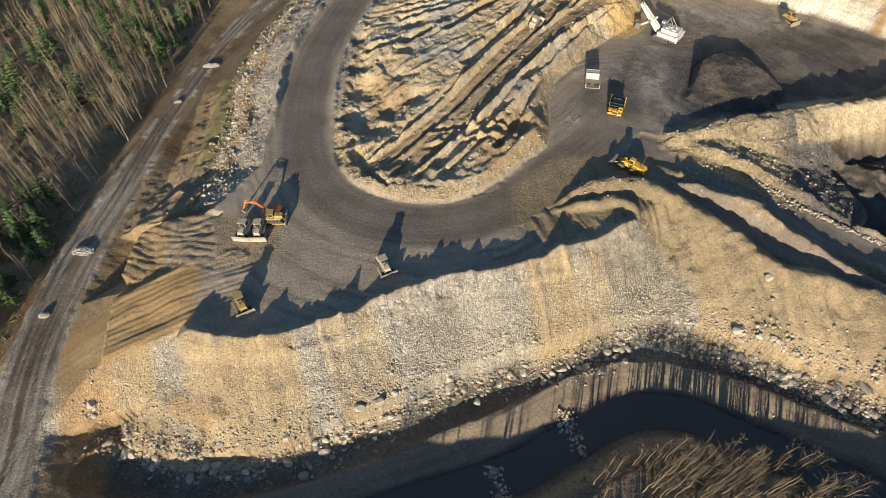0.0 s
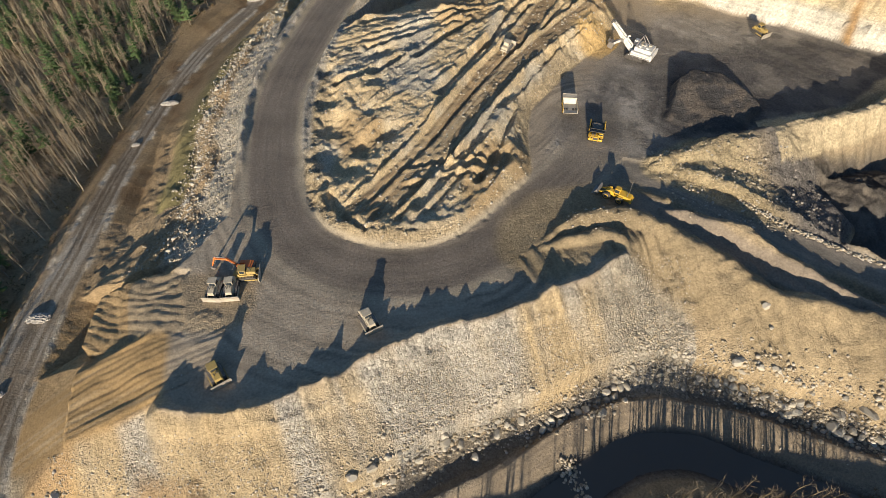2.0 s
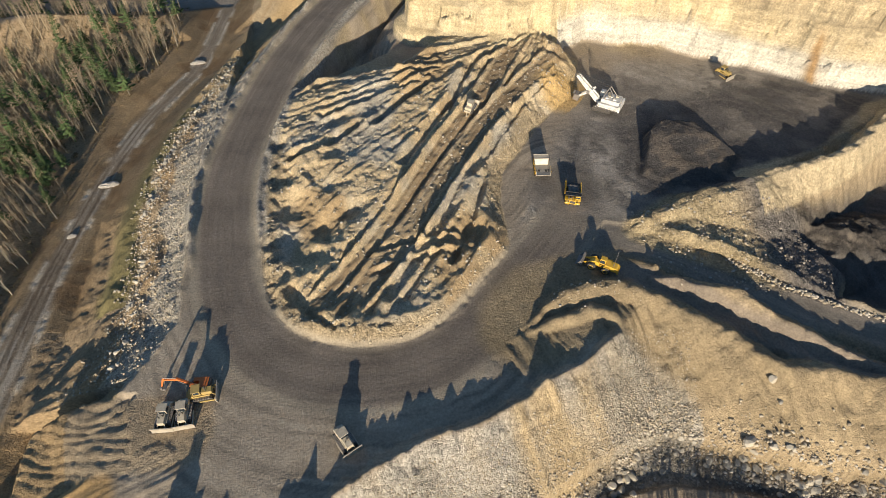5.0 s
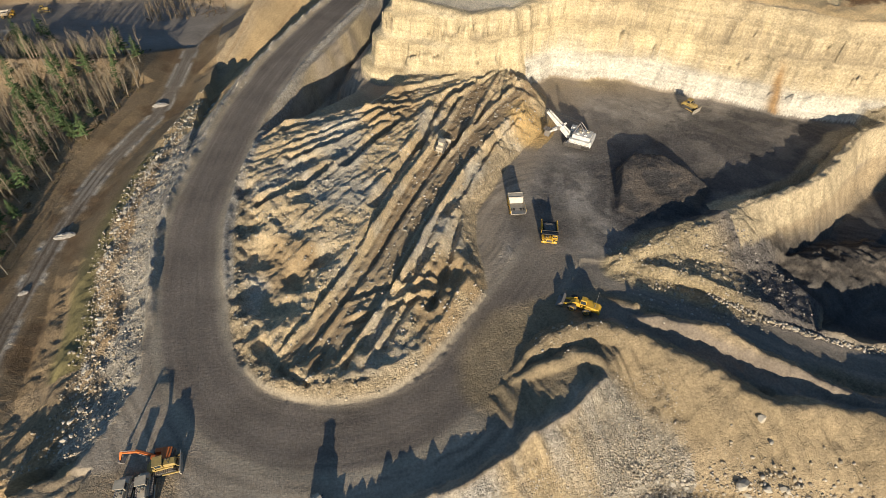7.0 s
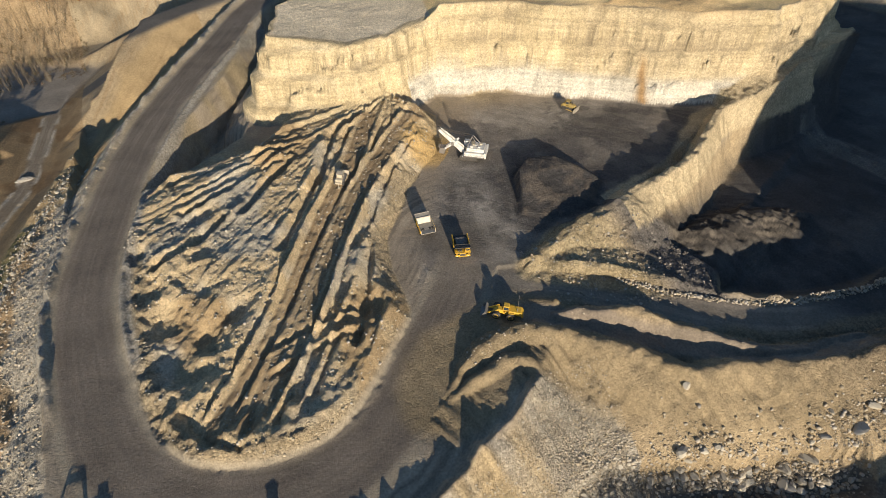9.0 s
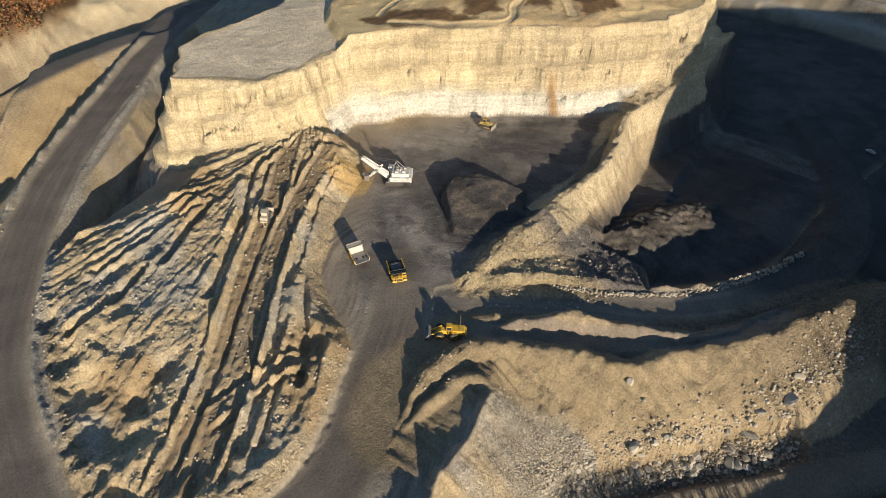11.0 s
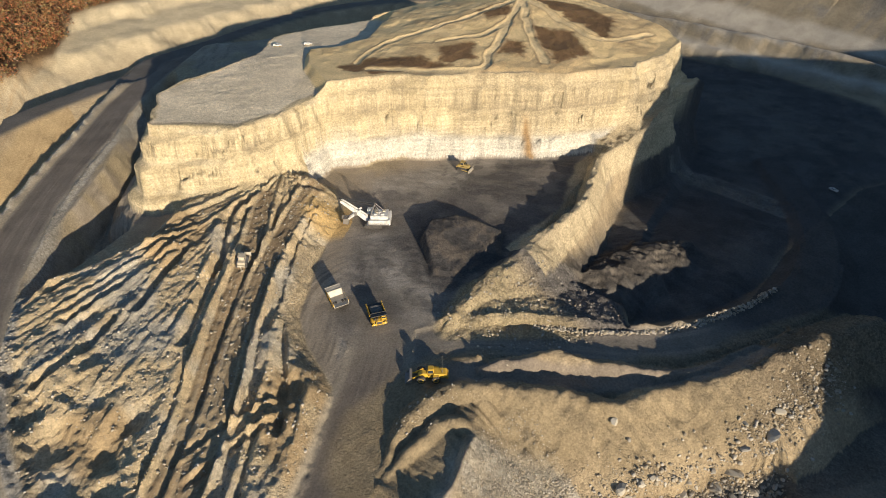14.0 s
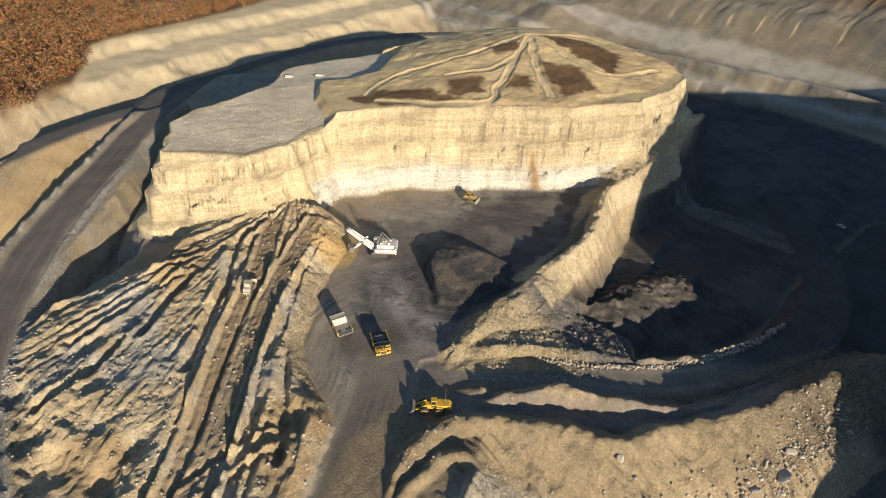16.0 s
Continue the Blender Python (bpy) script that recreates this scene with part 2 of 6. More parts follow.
LOWER_ROAD = curve([(-120, 30, -31), (-51, 47, -31), (-25, 54, -31), (1, 62, -31), (23, 73, -31), (44, 84.5, -31), (66, 92, -31), (86, 91, -31), (109, 84, -31), (131, 73, -31), (150, 64, -31), (200, 40, -31)], 4)
CHANNEL = curve([(-70, 26, -38), (-20, 44, -38), (22, 57, -38), (46, 69, -38), (66, 78.5, -38), (88, 78.5, -38), (106, 69, -38), (130, 57, -38), (200, 20, -38)], 4)
TRACK = curve([(-128, -20, -20), (-135, 49, -20), (-142, 78, -20), (-146, 102, -21), (-147, 140, -22), (-144, 170, -22.5), (-142, 210, -24), (-138, 250, -26), (-133, 290, -28), (-124, 332, -30), (-112, 363, -31), (-101, 394, -32), (-91, 470, -34), (-85, 520, -35)], 4)
BROWN_PAD = curve([(-76, 112, 0), (-90, 106, -2), (-108, 99, -6.5), (-128, 92, -12)], 4)
WORK_PAD = curve([(-70, 128, 0), (-86, 130, -1), (-100, 131, -4), (-108, 128, -7)], 4)
SLOT = [(-36, 306), (-24, 309), (-8, 319), (12, 332), (22, 356), (36, 392), (58, 430), (84, 480), (98, 540), (76, 522), (46, 462), (30, 420), (12, 388), (-12, 352)]
NORTH_ROAD = curve([(-240, 440, -14), (-130, 470, -8), (-70, 488, -5), (-37, 511, -5), (3, 538, -5), (45, 558, -5), (77, 568, -5), (99, 601, -6), (159, 629, -8), (236, 668, -10), (330, 690, -12), (450, 660, -14), (560, 560, -16), (600, 420, -17), (630, 240, -18), (600, 120, -18)], 4)
STRIPS = [curve(s, 4) for s in ([(-28, 163, 2.5), (-4, 189, 4), (11, 210, 5), (30, 239, 7), (53, 269, 9.5), (75, 302, 12)],
                                [(-18, 161, 2.5), (9, 193, 5), (27, 219, 6.5), (47, 246, 8.5), (73, 273, 10.5), (102, 300, 13)],
                                [(-6, 160, 3), (10, 179, 5), (30, 206, 6)], [(-22, 303, 5), (9, 304, 7), (43, 301, 10)], [(-25, 278, 4.5), (1, 286, 6.5), (30, 295, 9)], [(-11, 180, 4), (11, 184, 5), (32, 185, 5)])]
HOLLOWS = [(-36, 215, 8, 6), (-36, 198, 8, 5.5), (-24, 205, 6, 5), (-43, 258, 5, 4.5), (-13, 209, 5, 3.5), (33, 188, 5, 4.5), (-40, 232, 5, 3.5), (16, 158, 5, 2), (-29, 188, 5, 3), (-22, 224, 5, 3)]
GULLIES = [curve(g, 3) for g in ([(-24, 299), (-9, 302), (4, 303), (23, 304)], [(-22, 274), (0, 281), (23, 293)], [(2, 260), (15, 274), (29, 286)], [(35, 264), (54, 296), (72, 307)],
                                 [(38, 218), (62, 249), (86, 277), (104, 300)], [(11, 231), (28, 255), (45, 278)], [(-36, 246), (-20, 252), (-6, 262)], [(-8, 178), (4, 200), (16, 222)], [(22, 176), (34, 198), (46, 222)])]
RIM_GULLY = curve([(-36, 176), (-32, 167), (-26, 158), (-16, 153.5), (-3, 152.5), (6, 154), (15, 158), (26, 163), (34, 173)], 3)


def axis(lo, hi, step, below, above, grow_lo, grow_hi):
    """Grid lines: even between lo and hi, then wider and wider."""
    mid = list(np.arange(lo, hi, step))
    a, s, low = lo, step, []
    while a > below:
        s *= 1 + grow_lo
        a -= s
        low.append(a)
    a, s, high = mid[-1], step, []
    while a < above:
        s *= 1 + grow_hi
        a += s
        high.append(a)
    return np.array(low[::-1] + mid + high)


def terrain(X, Y):
    """Height, colour and stoniness of the ground."""
    wx, wy = fbm(X, Y, 14, 3, 1), fbm(X, Y, 14, 3, 2)
    Xr, Yr = 0.83 * X + 0.56 * Y, 0.83 * Y - 0.56 * X
    f3, f6, f20 = fbm(Xr + 0.6 * wx, Yr + 0.6 * wy, 2.6, 3, 3), fbm(X, Y, 7, 4, 4), fbm(X, Y, 26, 4, 5)
    f90 = fbm(X, Y, 120, 4, 6)
    crag = ridged(X + 3 * wx, Y + 3 * wy, 9, 4, 2) - 0.45
    grit = ridged(Xr, Yr, 3.4, 2, 5) - 0.45
    Xw, Yw = X + wx * 2.2, Y + wy * 2.2
    # natural lie of the land: a wooded foot in the west, a valley and a wooded hill in the south
    H = -24 - 0.022 * np.clip(Y - 100, 0, 700) + 3 * f90
    H = np.where(X > -130, H + (-30.5 - H) * smooth(-121, -112, X + 2 * wx) * smooth(150, 110, Y), H)
    # unseen crest of the southern hill, heights set to shade valley, pit and wall end
    top = np.interp(X, [-400, 0, 60, 128, 152, 172, 200, 222, 240, 296, 330, 375, 450, 540, 700, 1500], [-7, -7, -10, -10, -2, 5, 26, 62, 80, 107, 98, 78, 64, 54, 46, 60])
    H = H + (top + 7 * f90 + 5 * f20 - H) * smooth(52, -48, Y + 6 * f20)
    # far benches east and north
    E = X + 0.12 * (Y - 300) + 3 * f20 + 14 * f90
    H = np.maximum(H, np.interp(E, [548, 560, 574, 584, 604, 640, 664, 712, 740, 800, 860, 1100, 3000], [-60, -19, -18, -5, -4, 13, 14, 34, 36, 56, 60, 92, 130]))
    N = Y - 0.28 * (X - 100) + 12 * f20
    H = np.maximum(H, np.interp(N, [600, 655, 672, 720, 735, 800, 815, 900, 1200, 3000], [-60, -14, -2, 3, 12, 16, 28, 34, 60, 120]))
    H = H + smooth(560, 600, E) * (3.5 * (ridged(X, Y, 34, 4, 2) - 0.45))
    nat = H.copy()
    # the mine's platform of fill, with its slopes
    d = inside(PLATFORM, X, Y) + 1.6 * wx
    slope = np.where((X < -70) & (Y > 150), 0.50, 0.80)
    step = (0.8 * np.sin(np.clip(d, 0, 60) * 0.42 + 2.2 * f20) + 0.5 * crag) * smooth(8, 16, d) * (X < -70)
    plat = -np.maximum(d, 0) * slope + step
    runnel = (ridged(X + 0.3 * Y + 1.5 * wx, Y / 6.0, 7, 3, 3) - 0.45) * (Y < 150) * smooth(1, 6, d)
    H = np.maximum(H, plat + np.where(d > 0, 0.7 * f6 + 0.9 * crag + 1.1 * runnel, 0.25 * f20))
    on_fill = smooth(2, -2, d)
    face = (d > 0.5) & (plat > nat - 1)
    # ridges of spoil
    def ridge(line, half, slope_side, rough_amount):
        nonlocal H
        dd, zz, _ = along(line, Xw, Yw)
        H = np.maximum(H, zz + rough_amount * (f6 + 1.3 * crag + 0.5 * f3) - np.maximum(dd - half, 0) * slope_side)
        return dd
    # the big pit
    dp = inside(PIT, X, Y)
    pit_wall = -22 + np.maximum(dp + 2 * wx, 0) * 1.0 + 0.6 * f20
    H = np.where(dp < 30, np.minimum(H, pit_wall), H)
    d_ramp, z_ramp, s_ramp = along(RAMP, X, Y)
    H = np.where(d_ramp < 40, np.clip(H, z_ramp - 0.75 * np.maximum(d_ramp - 8, 0), z_ramp + 0.9 * np.maximum(d_ramp - 8, 0)), H)
    d_side, z_side, _ = along(SIDE_ROAD, X, Y)
    H = np.where((d_side < 14), np.clip(H, z_side - 1.0 * np.maximum(d_side - 4, 0), z_side + 1.0 * np.maximum(d_side - 4, 0)), H)
    d_ridge = ridge(RIDGE, 1.0, 0.78, 0.9)
    H = H + smooth(1, 5, d_ridge) * smooth(26, 14, d_ridge) * (1.3 * (ridged(X + 0.3 * Y + wx, Y / 7.0, 6, 3, 5) - 0.45) + 0.5 * (ridged(X + 0.25 * Y, Y / 9.0, 2.4, 2, 3) - 0.45)) * (Y < 150)
    d_thin = ridge(THIN_RIDGE, 0.4, 1.1, 0.9)
    d_hook = ridge(HOOK, 0.6, 0.9, 0.7)
    # haul road
    d_road, z_road, s_road = along(HAUL_ROAD, X, Y)
    # brown and working pads in the west
    d_bp, z_bp, s_bp = along(BROWN_PAD, Xw, Yw)
    grain_pad = ridged((0.36 * X - 0.93 * Y) + wx, (0.93 * X + 0.36 * Y) / 9, 5, 3, 1) - 0.45
    H = np.where(d_bp < 26, np.maximum(H, z_bp - 0.7 * np.maximum(d_bp - 12, 0)), H)
    H = np.where(d_bp < 12, z_bp + 0.13 * np.sin((0.36 * X - 0.93 * Y) * 2.9 + wx * 3.0 + 2 * f20) + 0.6 * grain_pad + 0.3 * f6, H)
    d_wp, z_wp, s_wp = along(WORK_PAD, X, Y)
    H = np.where((d_wp < 13) & (d > -6), z_wp + 0.45 * np.abs(np.sin(Y * 0.9 + X * 0.25 + wx * 3.5)) + 0.5 * f6 + 0.7 * crag, H)
    # spoil island, ploughed into fans of furrows
    di = inside(ISLAND, X, Y) + 1.2 * wx
    base_i = 2.0 + 0.06 * (X + 20) + 0.015 * (Y - 150)
    ang = np.arctan2(318 - Y, 94 - X)
    r = np.hypot(318 - Y, 94 - X)
    u = ang * 105 + 1.4 * f20 + 0.4 * wx
    grain = 0.45 - ridged(u + 0.7 * wx, r / 11.0, 6.5, 4, 3)
    calm = 0.35 + 0.75 * smooth(-0.3, 0.4, fbm(X, Y, 30, 3, 0))
    saw = lambda v: np.abs((v % 1.0) * 2 - 1)
    fur = saw(vnoise(u / 9.0, r / 60.0, 2) * 2.6) * 1.5 + np.abs(vnoise(u / 3.0, r / 45.0, 3) * 2 - 1) * 1.1
    lumps = 2.4 * fbm(X, Y, 16, 3, 6) + 3.0 * crag
    west = smooth(4, -24, X) * smooth(292, 255, Y) + 0.6 * smooth(185, 165, Y)
    west = np.clip(west, 0, 1)
    ub = ang * 105 + 0.9 * f20
    slab = np.floor(vnoise(ub / 6.5, r / 110.0, 5) * 5.0) * 0.6 + 0.9 * np.abs(vnoise(ub / 2.6, r / 80.0, 1) * 2 - 1)
    isl = base_i - 0.9 + (1 - west) * (calm * (0.35 * fur + 0.45 * grain) + 1.1 * slab + 0.7 * f20 + 0.3 * crag) + west * (lumps * 0.75 + 0.2 * fur + 0.4 * grain + 0.8 * slab) + 0.35 * grit
    for line in GULLIES:
        dg, _, sg = along(line, X + 0.9 * wx, Y + 0.9 * wy)
        isl = np.where(dg < 9, isl - (2.9 + 1.2 * f6) * np.exp(-(dg / 1.7) ** 2) + (1.0 + 0.8 * crag) * np.exp(-((dg - 3.6) / 1.3) ** 2), isl)
    dg, _, _ = along(RIM_GULLY, X + 0.8 * wx, Y + 0.8 * wy)
    isl = isl - np.where(dg < 9, (1.5 + 1.2 * f6) * np.exp(-(dg / 1.3) ** 2), 0)
    for line in STRIPS:
        dd, zz, sl = along(line, X + 0.4 * wx, Y + 0.4 * wy)
        length = sum(math.hypot(q[0] - p[0], q[1] - p[1]) for p, q in zip(line[:-1], line[1:]))
        on = smooth(0.5, 7, sl) * smooth(length - 0.5, length - 7, sl)
        w = 4.3 if line is STRIPS[0] or line is STRIPS[1] else 1.5
        flat = zz - 1.2 + 0.12 * np.sin(dd * 3.1) + 0.25 * f6
        isl = np.where(dd < w + 6, isl + on * ((flat - isl) * smooth(w + 1.4, w + 0.2, dd) + (1.0 + 1.4 * f6) * np.exp(-((dd - w - 1.4) / 0.8) ** 2) - (1.6 + f6) * np.exp(-((dd - w - 3.4) / 1.1) ** 2)), isl)
    for hx, hy, hr, hz in HOLLOWS:
        isl = isl - hz * np.exp(-((X - hx) ** 2 + (Y - hy) ** 2) / hr ** 2)
    rim_i = np.exp(-((di + 5) / 3.0) ** 2) * (1.4 + 1.0 * f6 + 1.2 * crag) * smooth(240, 170, Y)
    isl = np.minimum(isl + rim_i, np.maximum(-di, 0) * 0.85 * (1 + 0.5 * crag) + 0.05)
    H = np.where(di < 0, np.maximum(isl, -1.5), H)
    # coal floor in front of the shovel
    dc = inside(COAL_FLOOR, X, Y) + 1.5 * wx
    H = np.where(dc < 14, np.minimum(H, 0.15 * f20 + 0.12 * grit + np.maximum(dc, 0) * (1.1 + 0.9 * crag)), H)
    # bench of coal left standing
    db = inside([(110, 212), (121, 236), (131, 244), (146, 240), (153, 225), (157, 216), (143, 203), (121, 202)], X, Y) + 0.7 * f6 + 0.5 * crag
    tilt_b = smooth(203, 232, Y + 0.1 * (X - 130))
    H = np.where(db < 3, np.maximum(H, np.clip(-db * 2.2, 0, 5.2) * (0.15 + 0.85 * tilt_b) + (0.5 * f6 + 0.6 * crag) * (db < 0)), H)
    # slot beside the road
    dsl = inside(SLOT, X, Y)
    H = np.where(dsl < 12, np.minimum(H, -19 + np.maximum(dsl + 1.2 * wx + 5, 0) * 2.4), H)
    # road bed and its rims
    H = np.where(d_road < 30, np.clip(H, z_road - 1.7 * np.maximum(d_road - 11, 0), z_road + 0.9 * np.maximum(d_road - 11, 0)), H)
    H = np.where(d_road < 11.5, z_road + 0.06 * f20, H)
    bermy = np.exp(-((d_road - 13.2) / 1.5) ** 2) * np.clip(1.3 + 1.1 * f6, 0.2, 3) * smooth(185, 215, Y) * (X < 60)
    bermy = bermy * np.where(d > -9, 1.9, 0.8)
    H = H + bermy
    # safety berm along the tip's crest
    d_crest, z_crest, s_crest = along(DUMP_CREST, Xw, Yw)
    peaks = 2.0 + 1.4 * f6 + 1.5 * crag + 1.4 * np.abs(vnoise(s_crest / 2.4, 0 * s_crest + 3.5, 4) * 2 - 1)
    H = np.maximum(H, np.where(d_crest < 6, z_crest + peaks - d_crest * 0.95, -99))
    # highwall: ledges of rock below the rim
    dr = inside(RIM, X, Y) + 2.2 * wx + 1.2 * f6 + 0.5 * crag
    west_end = smooth(110, 40, X) * (Y < 400)
    dr = np.where(dr > 0, dr * (1 - 0.35 * west_end), dr)
    rim_z = 46 + 0.8 * f6 - 5 * smooth(75, 40, X)
    sw = 1.6 * f20 + 0.6 * f6 + 2.0 * fbm(X, Y, 45, 3, 1)
    beds = ([0, 0.8, 3.4, 4.2, 7.0, 8.2, 11.0, 12.4, 14.0, 18, 60], [0, 6, 8, 18, 20.5, 32, 34.5, 42, 45, 48, 140])
    first = np.interp(np.maximum(dr + sw, 0), *beds)
    run = X * 0.93 - Y * 0.37
    chip = (vnoise(run / 5.0, first / 2.0, 1) + 0.3 * vnoise(run / 2.6, first / 1.3, 2) + 1.2 * vnoise(run / 16.0, first / 5.0, 3) - 1.25) * smooth(0, 2, dr)
    prof = np.interp(np.maximum(dr + sw + 1.0 * chip, 0), *beds)
    H = np.where(dr < 45, np.maximum(H, rim_z - prof), H)
    dk = np.hypot((X - 300) / 1.0, (Y - 362) / 0.75)
    knob = np.clip(62 - 0.115 * dk, 46, 62) + 1.2 * f20 + 0.5 * f6 + 1.1 * (ridged(X, Y, 30, 4, 4) - 0.5)
    blk = smooth(0.5, -5, dr)
    H = H + (np.maximum(knob, 46) - H) * blk
    ds = inside(SHELF, X, Y) + 0.8 * wx
    H = np.where((dr < 7) & (ds < 8), np.minimum(H, 39.0 + 0.06 * np.clip(Y - 330, 0, 70) + 0.35 * f6 + np.maximum(ds, 0) * 1.3), H)
    ds_, zs_, _ = along(SPUR, Xw, Yw)
    down = np.interp(X, [90, 120, 150, 170, 200, 245, 300, 350], [0.9, 0.6, 0.6, 1.0, 1.9, 2.3, 2.6, 2.6])
    north = Y > np.interp(X, [p[0] for p in SPUR[::-1]], [p[1] for p in SPUR[::-1]])
    down = np.where(north, np.where((X > 256) & (dr < 24), -0.15, np.interp(X, [90, 150, 200, 340], [0.9, 0.8, 2.0, 2.4])), down)
    H = np.maximum(H, np.where((ds_ < 40) & (H < 45), zs_ + 1.0 * f6 + 2.0 * crag + 0.5 * grit - np.maximum(ds_ - 1.6, 0) * down, -99))
    d_spur = ds_
    # ledge of shale below the spur
    d_led = inside([(168, 186), (206, 189), (230, 186), (256, 171), (238, 163), (211, 167), (184, 168)], Xw, Yw)
    H = np.where(d_led < 14, np.maximum(H, -11 - 0.09 * (X - 170) + 1.2 * f6 + 2.6 * crag + 0.8 * grit - np.maximum(d_led + 6, 0) * 0.6), H)
    # rubble fan below the spur
    d_fan = inside([(97, 182), (120, 168), (140, 156), (160, 147), (172, 160), (166, 180), (140, 190), (117, 192)], X, Y)
    H = np.where((d_fan < 8) & (d_ramp > 8), np.maximum(H, np.interp(X, [97, 120, 140, 172], [0, 0.2, -3, -12]) + 1.0 * f6 + 1.2 * crag - np.maximum(d_fan, 0) * 0.8), H)
    d_rimberm = np.exp(-((d_ramp - 10.5) / 1.2) ** 2) * np.clip(1.2 + 1.2 * f6, 0, 3) * (X > 95) * (X < 300)
    north_side = Y > np.interp(X, [q[0] for q in RAMP], [q[1] for q in RAMP])
    H = H + d_rimberm * np.where(north_side & (X > 162), np.interp(X, [235, 265], [2.6, 0.8]), 1.0)
    # north road, west track, valley road and channel
    d_nr, z_nr, _ = along(NORTH_ROAD, X, Y)
    H = np.where(d_nr < 70, np.clip(H, z_nr - 0.6 * np.maximum(d_nr - 10, 0), z_nr + 0.55 * np.maximum(d_nr - 10, 0)), H)
    d_tr, z_tr, s_tr = along(TRACK, X, Y)
    H = np.where(d_tr < 30, np.clip(H, z_tr - 0.5 * np.maximum(d_tr - 9, 0), z_tr + 0.5 * np.maximum(d_tr - 9, 0)), H)
    d_lr, z_lr, s_lr = along(LOWER_ROAD, X, Y)
    H = np.where(d_lr < 10, np.clip(H, z_lr - 0.9 * np.maximum(d_lr - 4.5, 0), z_lr + 0.8 * np.maximum(d_lr - 4.5, 0)) + 0.25 * np.sin(d_lr * 2.4) * (d_lr < 5), H)
    d_ch, z_ch, _ = along(CHANNEL, X, Y)
    H = np.where(d_ch < 20, np.minimum(H, z_ch + 0.55 * np.maximum(d_ch - 5, 0) + 0.3 * f6), H)
    d_dt, _, _ = along([(-108, 54), (-84, 50), (-60, 51), (-42, 56), (-16, 68), (9, 79.5), (36, 87), (62, 96.5), (83, 101.5), (102, 93), (130, 81), (160, 70)], Xw, Yw)
    H = np.where((d_dt < 9) & (d_lr > 4.5), np.minimum(H, -33.2 + 0.75 * np.maximum(d_dt - 1.8, 0) + 0.4 * crag), H)
    # the yard in the north-west
    d_yd = inside([(-280, 480), (-90, 480), (-60, 540), (-120, 575), (-290, 590)], X, Y)
    H = np.where(d_yd < 40, np.clip(H, -36 - 0.4 * np.maximum(d_yd, 0), -36 + 0.4 * np.maximum(d_yd, 0)), H)

    # ---- what the ground is made of ----
    C = np.empty((*X.shape, 3))
    C[:] = (0.33, 0.27, 0.18)
    S = np.full(X.shape, 0.25)

    def lay(mask, colour, stony=None):
        m = np.clip(mask, 0, 1)
        C[:] = C + (np.array(colour) - C) * m[..., None]
        if stony is not None:
            S[:] = S + (stony - S) * m
    tan, grey, coal, pale = (0.40, 0.315, 0.20), (0.38, 0.35, 0.295), (0.075, 0.07, 0.066), (0.58, 0.48, 0.31)
    litter = (0.13, 0.10, 0.06)

    def ruts(dist, way, seed=0):
        """Wheel tracks: streaks that follow a road."""
        return 0.5 * vnoise(dist / 0.9, way / 38.0, seed) + 0.35 * vnoise(dist / 2.4, way / 60.0, seed + 1) + 0.15 * vnoise(dist / 0.5, way / 9.0, seed + 2)
    lay(smooth(-150, -156, X + 5 * wx) * (Y < 900), litter, 0.1)
    lay(smooth(60, 40, Y + 8 * wy), litter, 0.1)
    lay(smooth(0, 40, N - 640) * 1.0, pale, 0.3)
    lay(smooth(-6, 12, Y - np.interp(X, [-400, -25, 30, 62, 80, 219, 330, 900], [560, 622, 650, 725, 740, 795, 860, 1300])), (0.15, 0.095, 0.05), 0.2)
    lay(smooth(545, 560, E), (0.27, 0.23, 0.165), 0.5)
    lay(smooth(545, 560, E) * smooth(0.1, 0.4, f20 + 0.5 * f6), (0.22, 0.20, 0.17), 0.7)
    flat_e = np.clip(smooth(558, 562, E) * smooth(576, 572, E) + smooth(583, 586, E) * smooth(606, 602, E) + smooth(638, 642, E) * smooth(666, 662, E), 0, 1)
    lay(smooth(545, 560, E) * smooth(0.45, 0.7, vnoise(Y / 3.0, E / 25.0, 3)) * 0.35, (0.34, 0.28, 0.19), 0.6)
    lay(flat_e, (0.38, 0.345, 0.285), 0.1)
    lay(smooth(735, 775, E) * smooth(-0.1, 0.2, fbm(X, Y, 160, 4, 1)), (0.17, 0.115, 0.07), 0.3)
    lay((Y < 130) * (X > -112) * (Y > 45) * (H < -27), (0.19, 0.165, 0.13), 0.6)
    lay(smooth(0, 3, d) * (H > nat + 0.5), tan, 0.5)
    chute = smooth(-0.2, 0.35, fbm(X + 0.35 * Y + 2 * wx, 0.15 * Y, 15, 4, 2)) * (d > 0) * (Y < 150)
    lay(smooth(-1, 1, d) * (Y < 150) * (X < 95) * (H > -29.5), (0.395, 0.31, 0.19), 0.5)
    lay(chute * (X < 95) * (H > -29.5), (0.42, 0.39, 0.335), 1.0)
    lay((1 - chute) * smooth(0.25, 0.55, fbm(X + 0.3 * Y, 0.2 * Y, 22, 2, 6)) * (d > 1) * (Y < 150) * (X < 95) * (H > -24), (0.42, 0.29, 0.14), 0.25)
    lay(smooth(52, 76, X + 7 * f20) * (d > 0) * (Y < 140) * (Y > 95) * (X < 92), (0.325, 0.295, 0.24), 1.0)
    lay((X < -60) * (d > 0) * (Y > 150) * smooth(17, 13, d + 3 * wx), (0.47, 0.42, 0.335), 1.0)
    lay((X < -70) * (d > 0) * (Y > 118) * smooth(14, 18, d + 3 * wx), (0.36, 0.27, 0.165), 0.6)
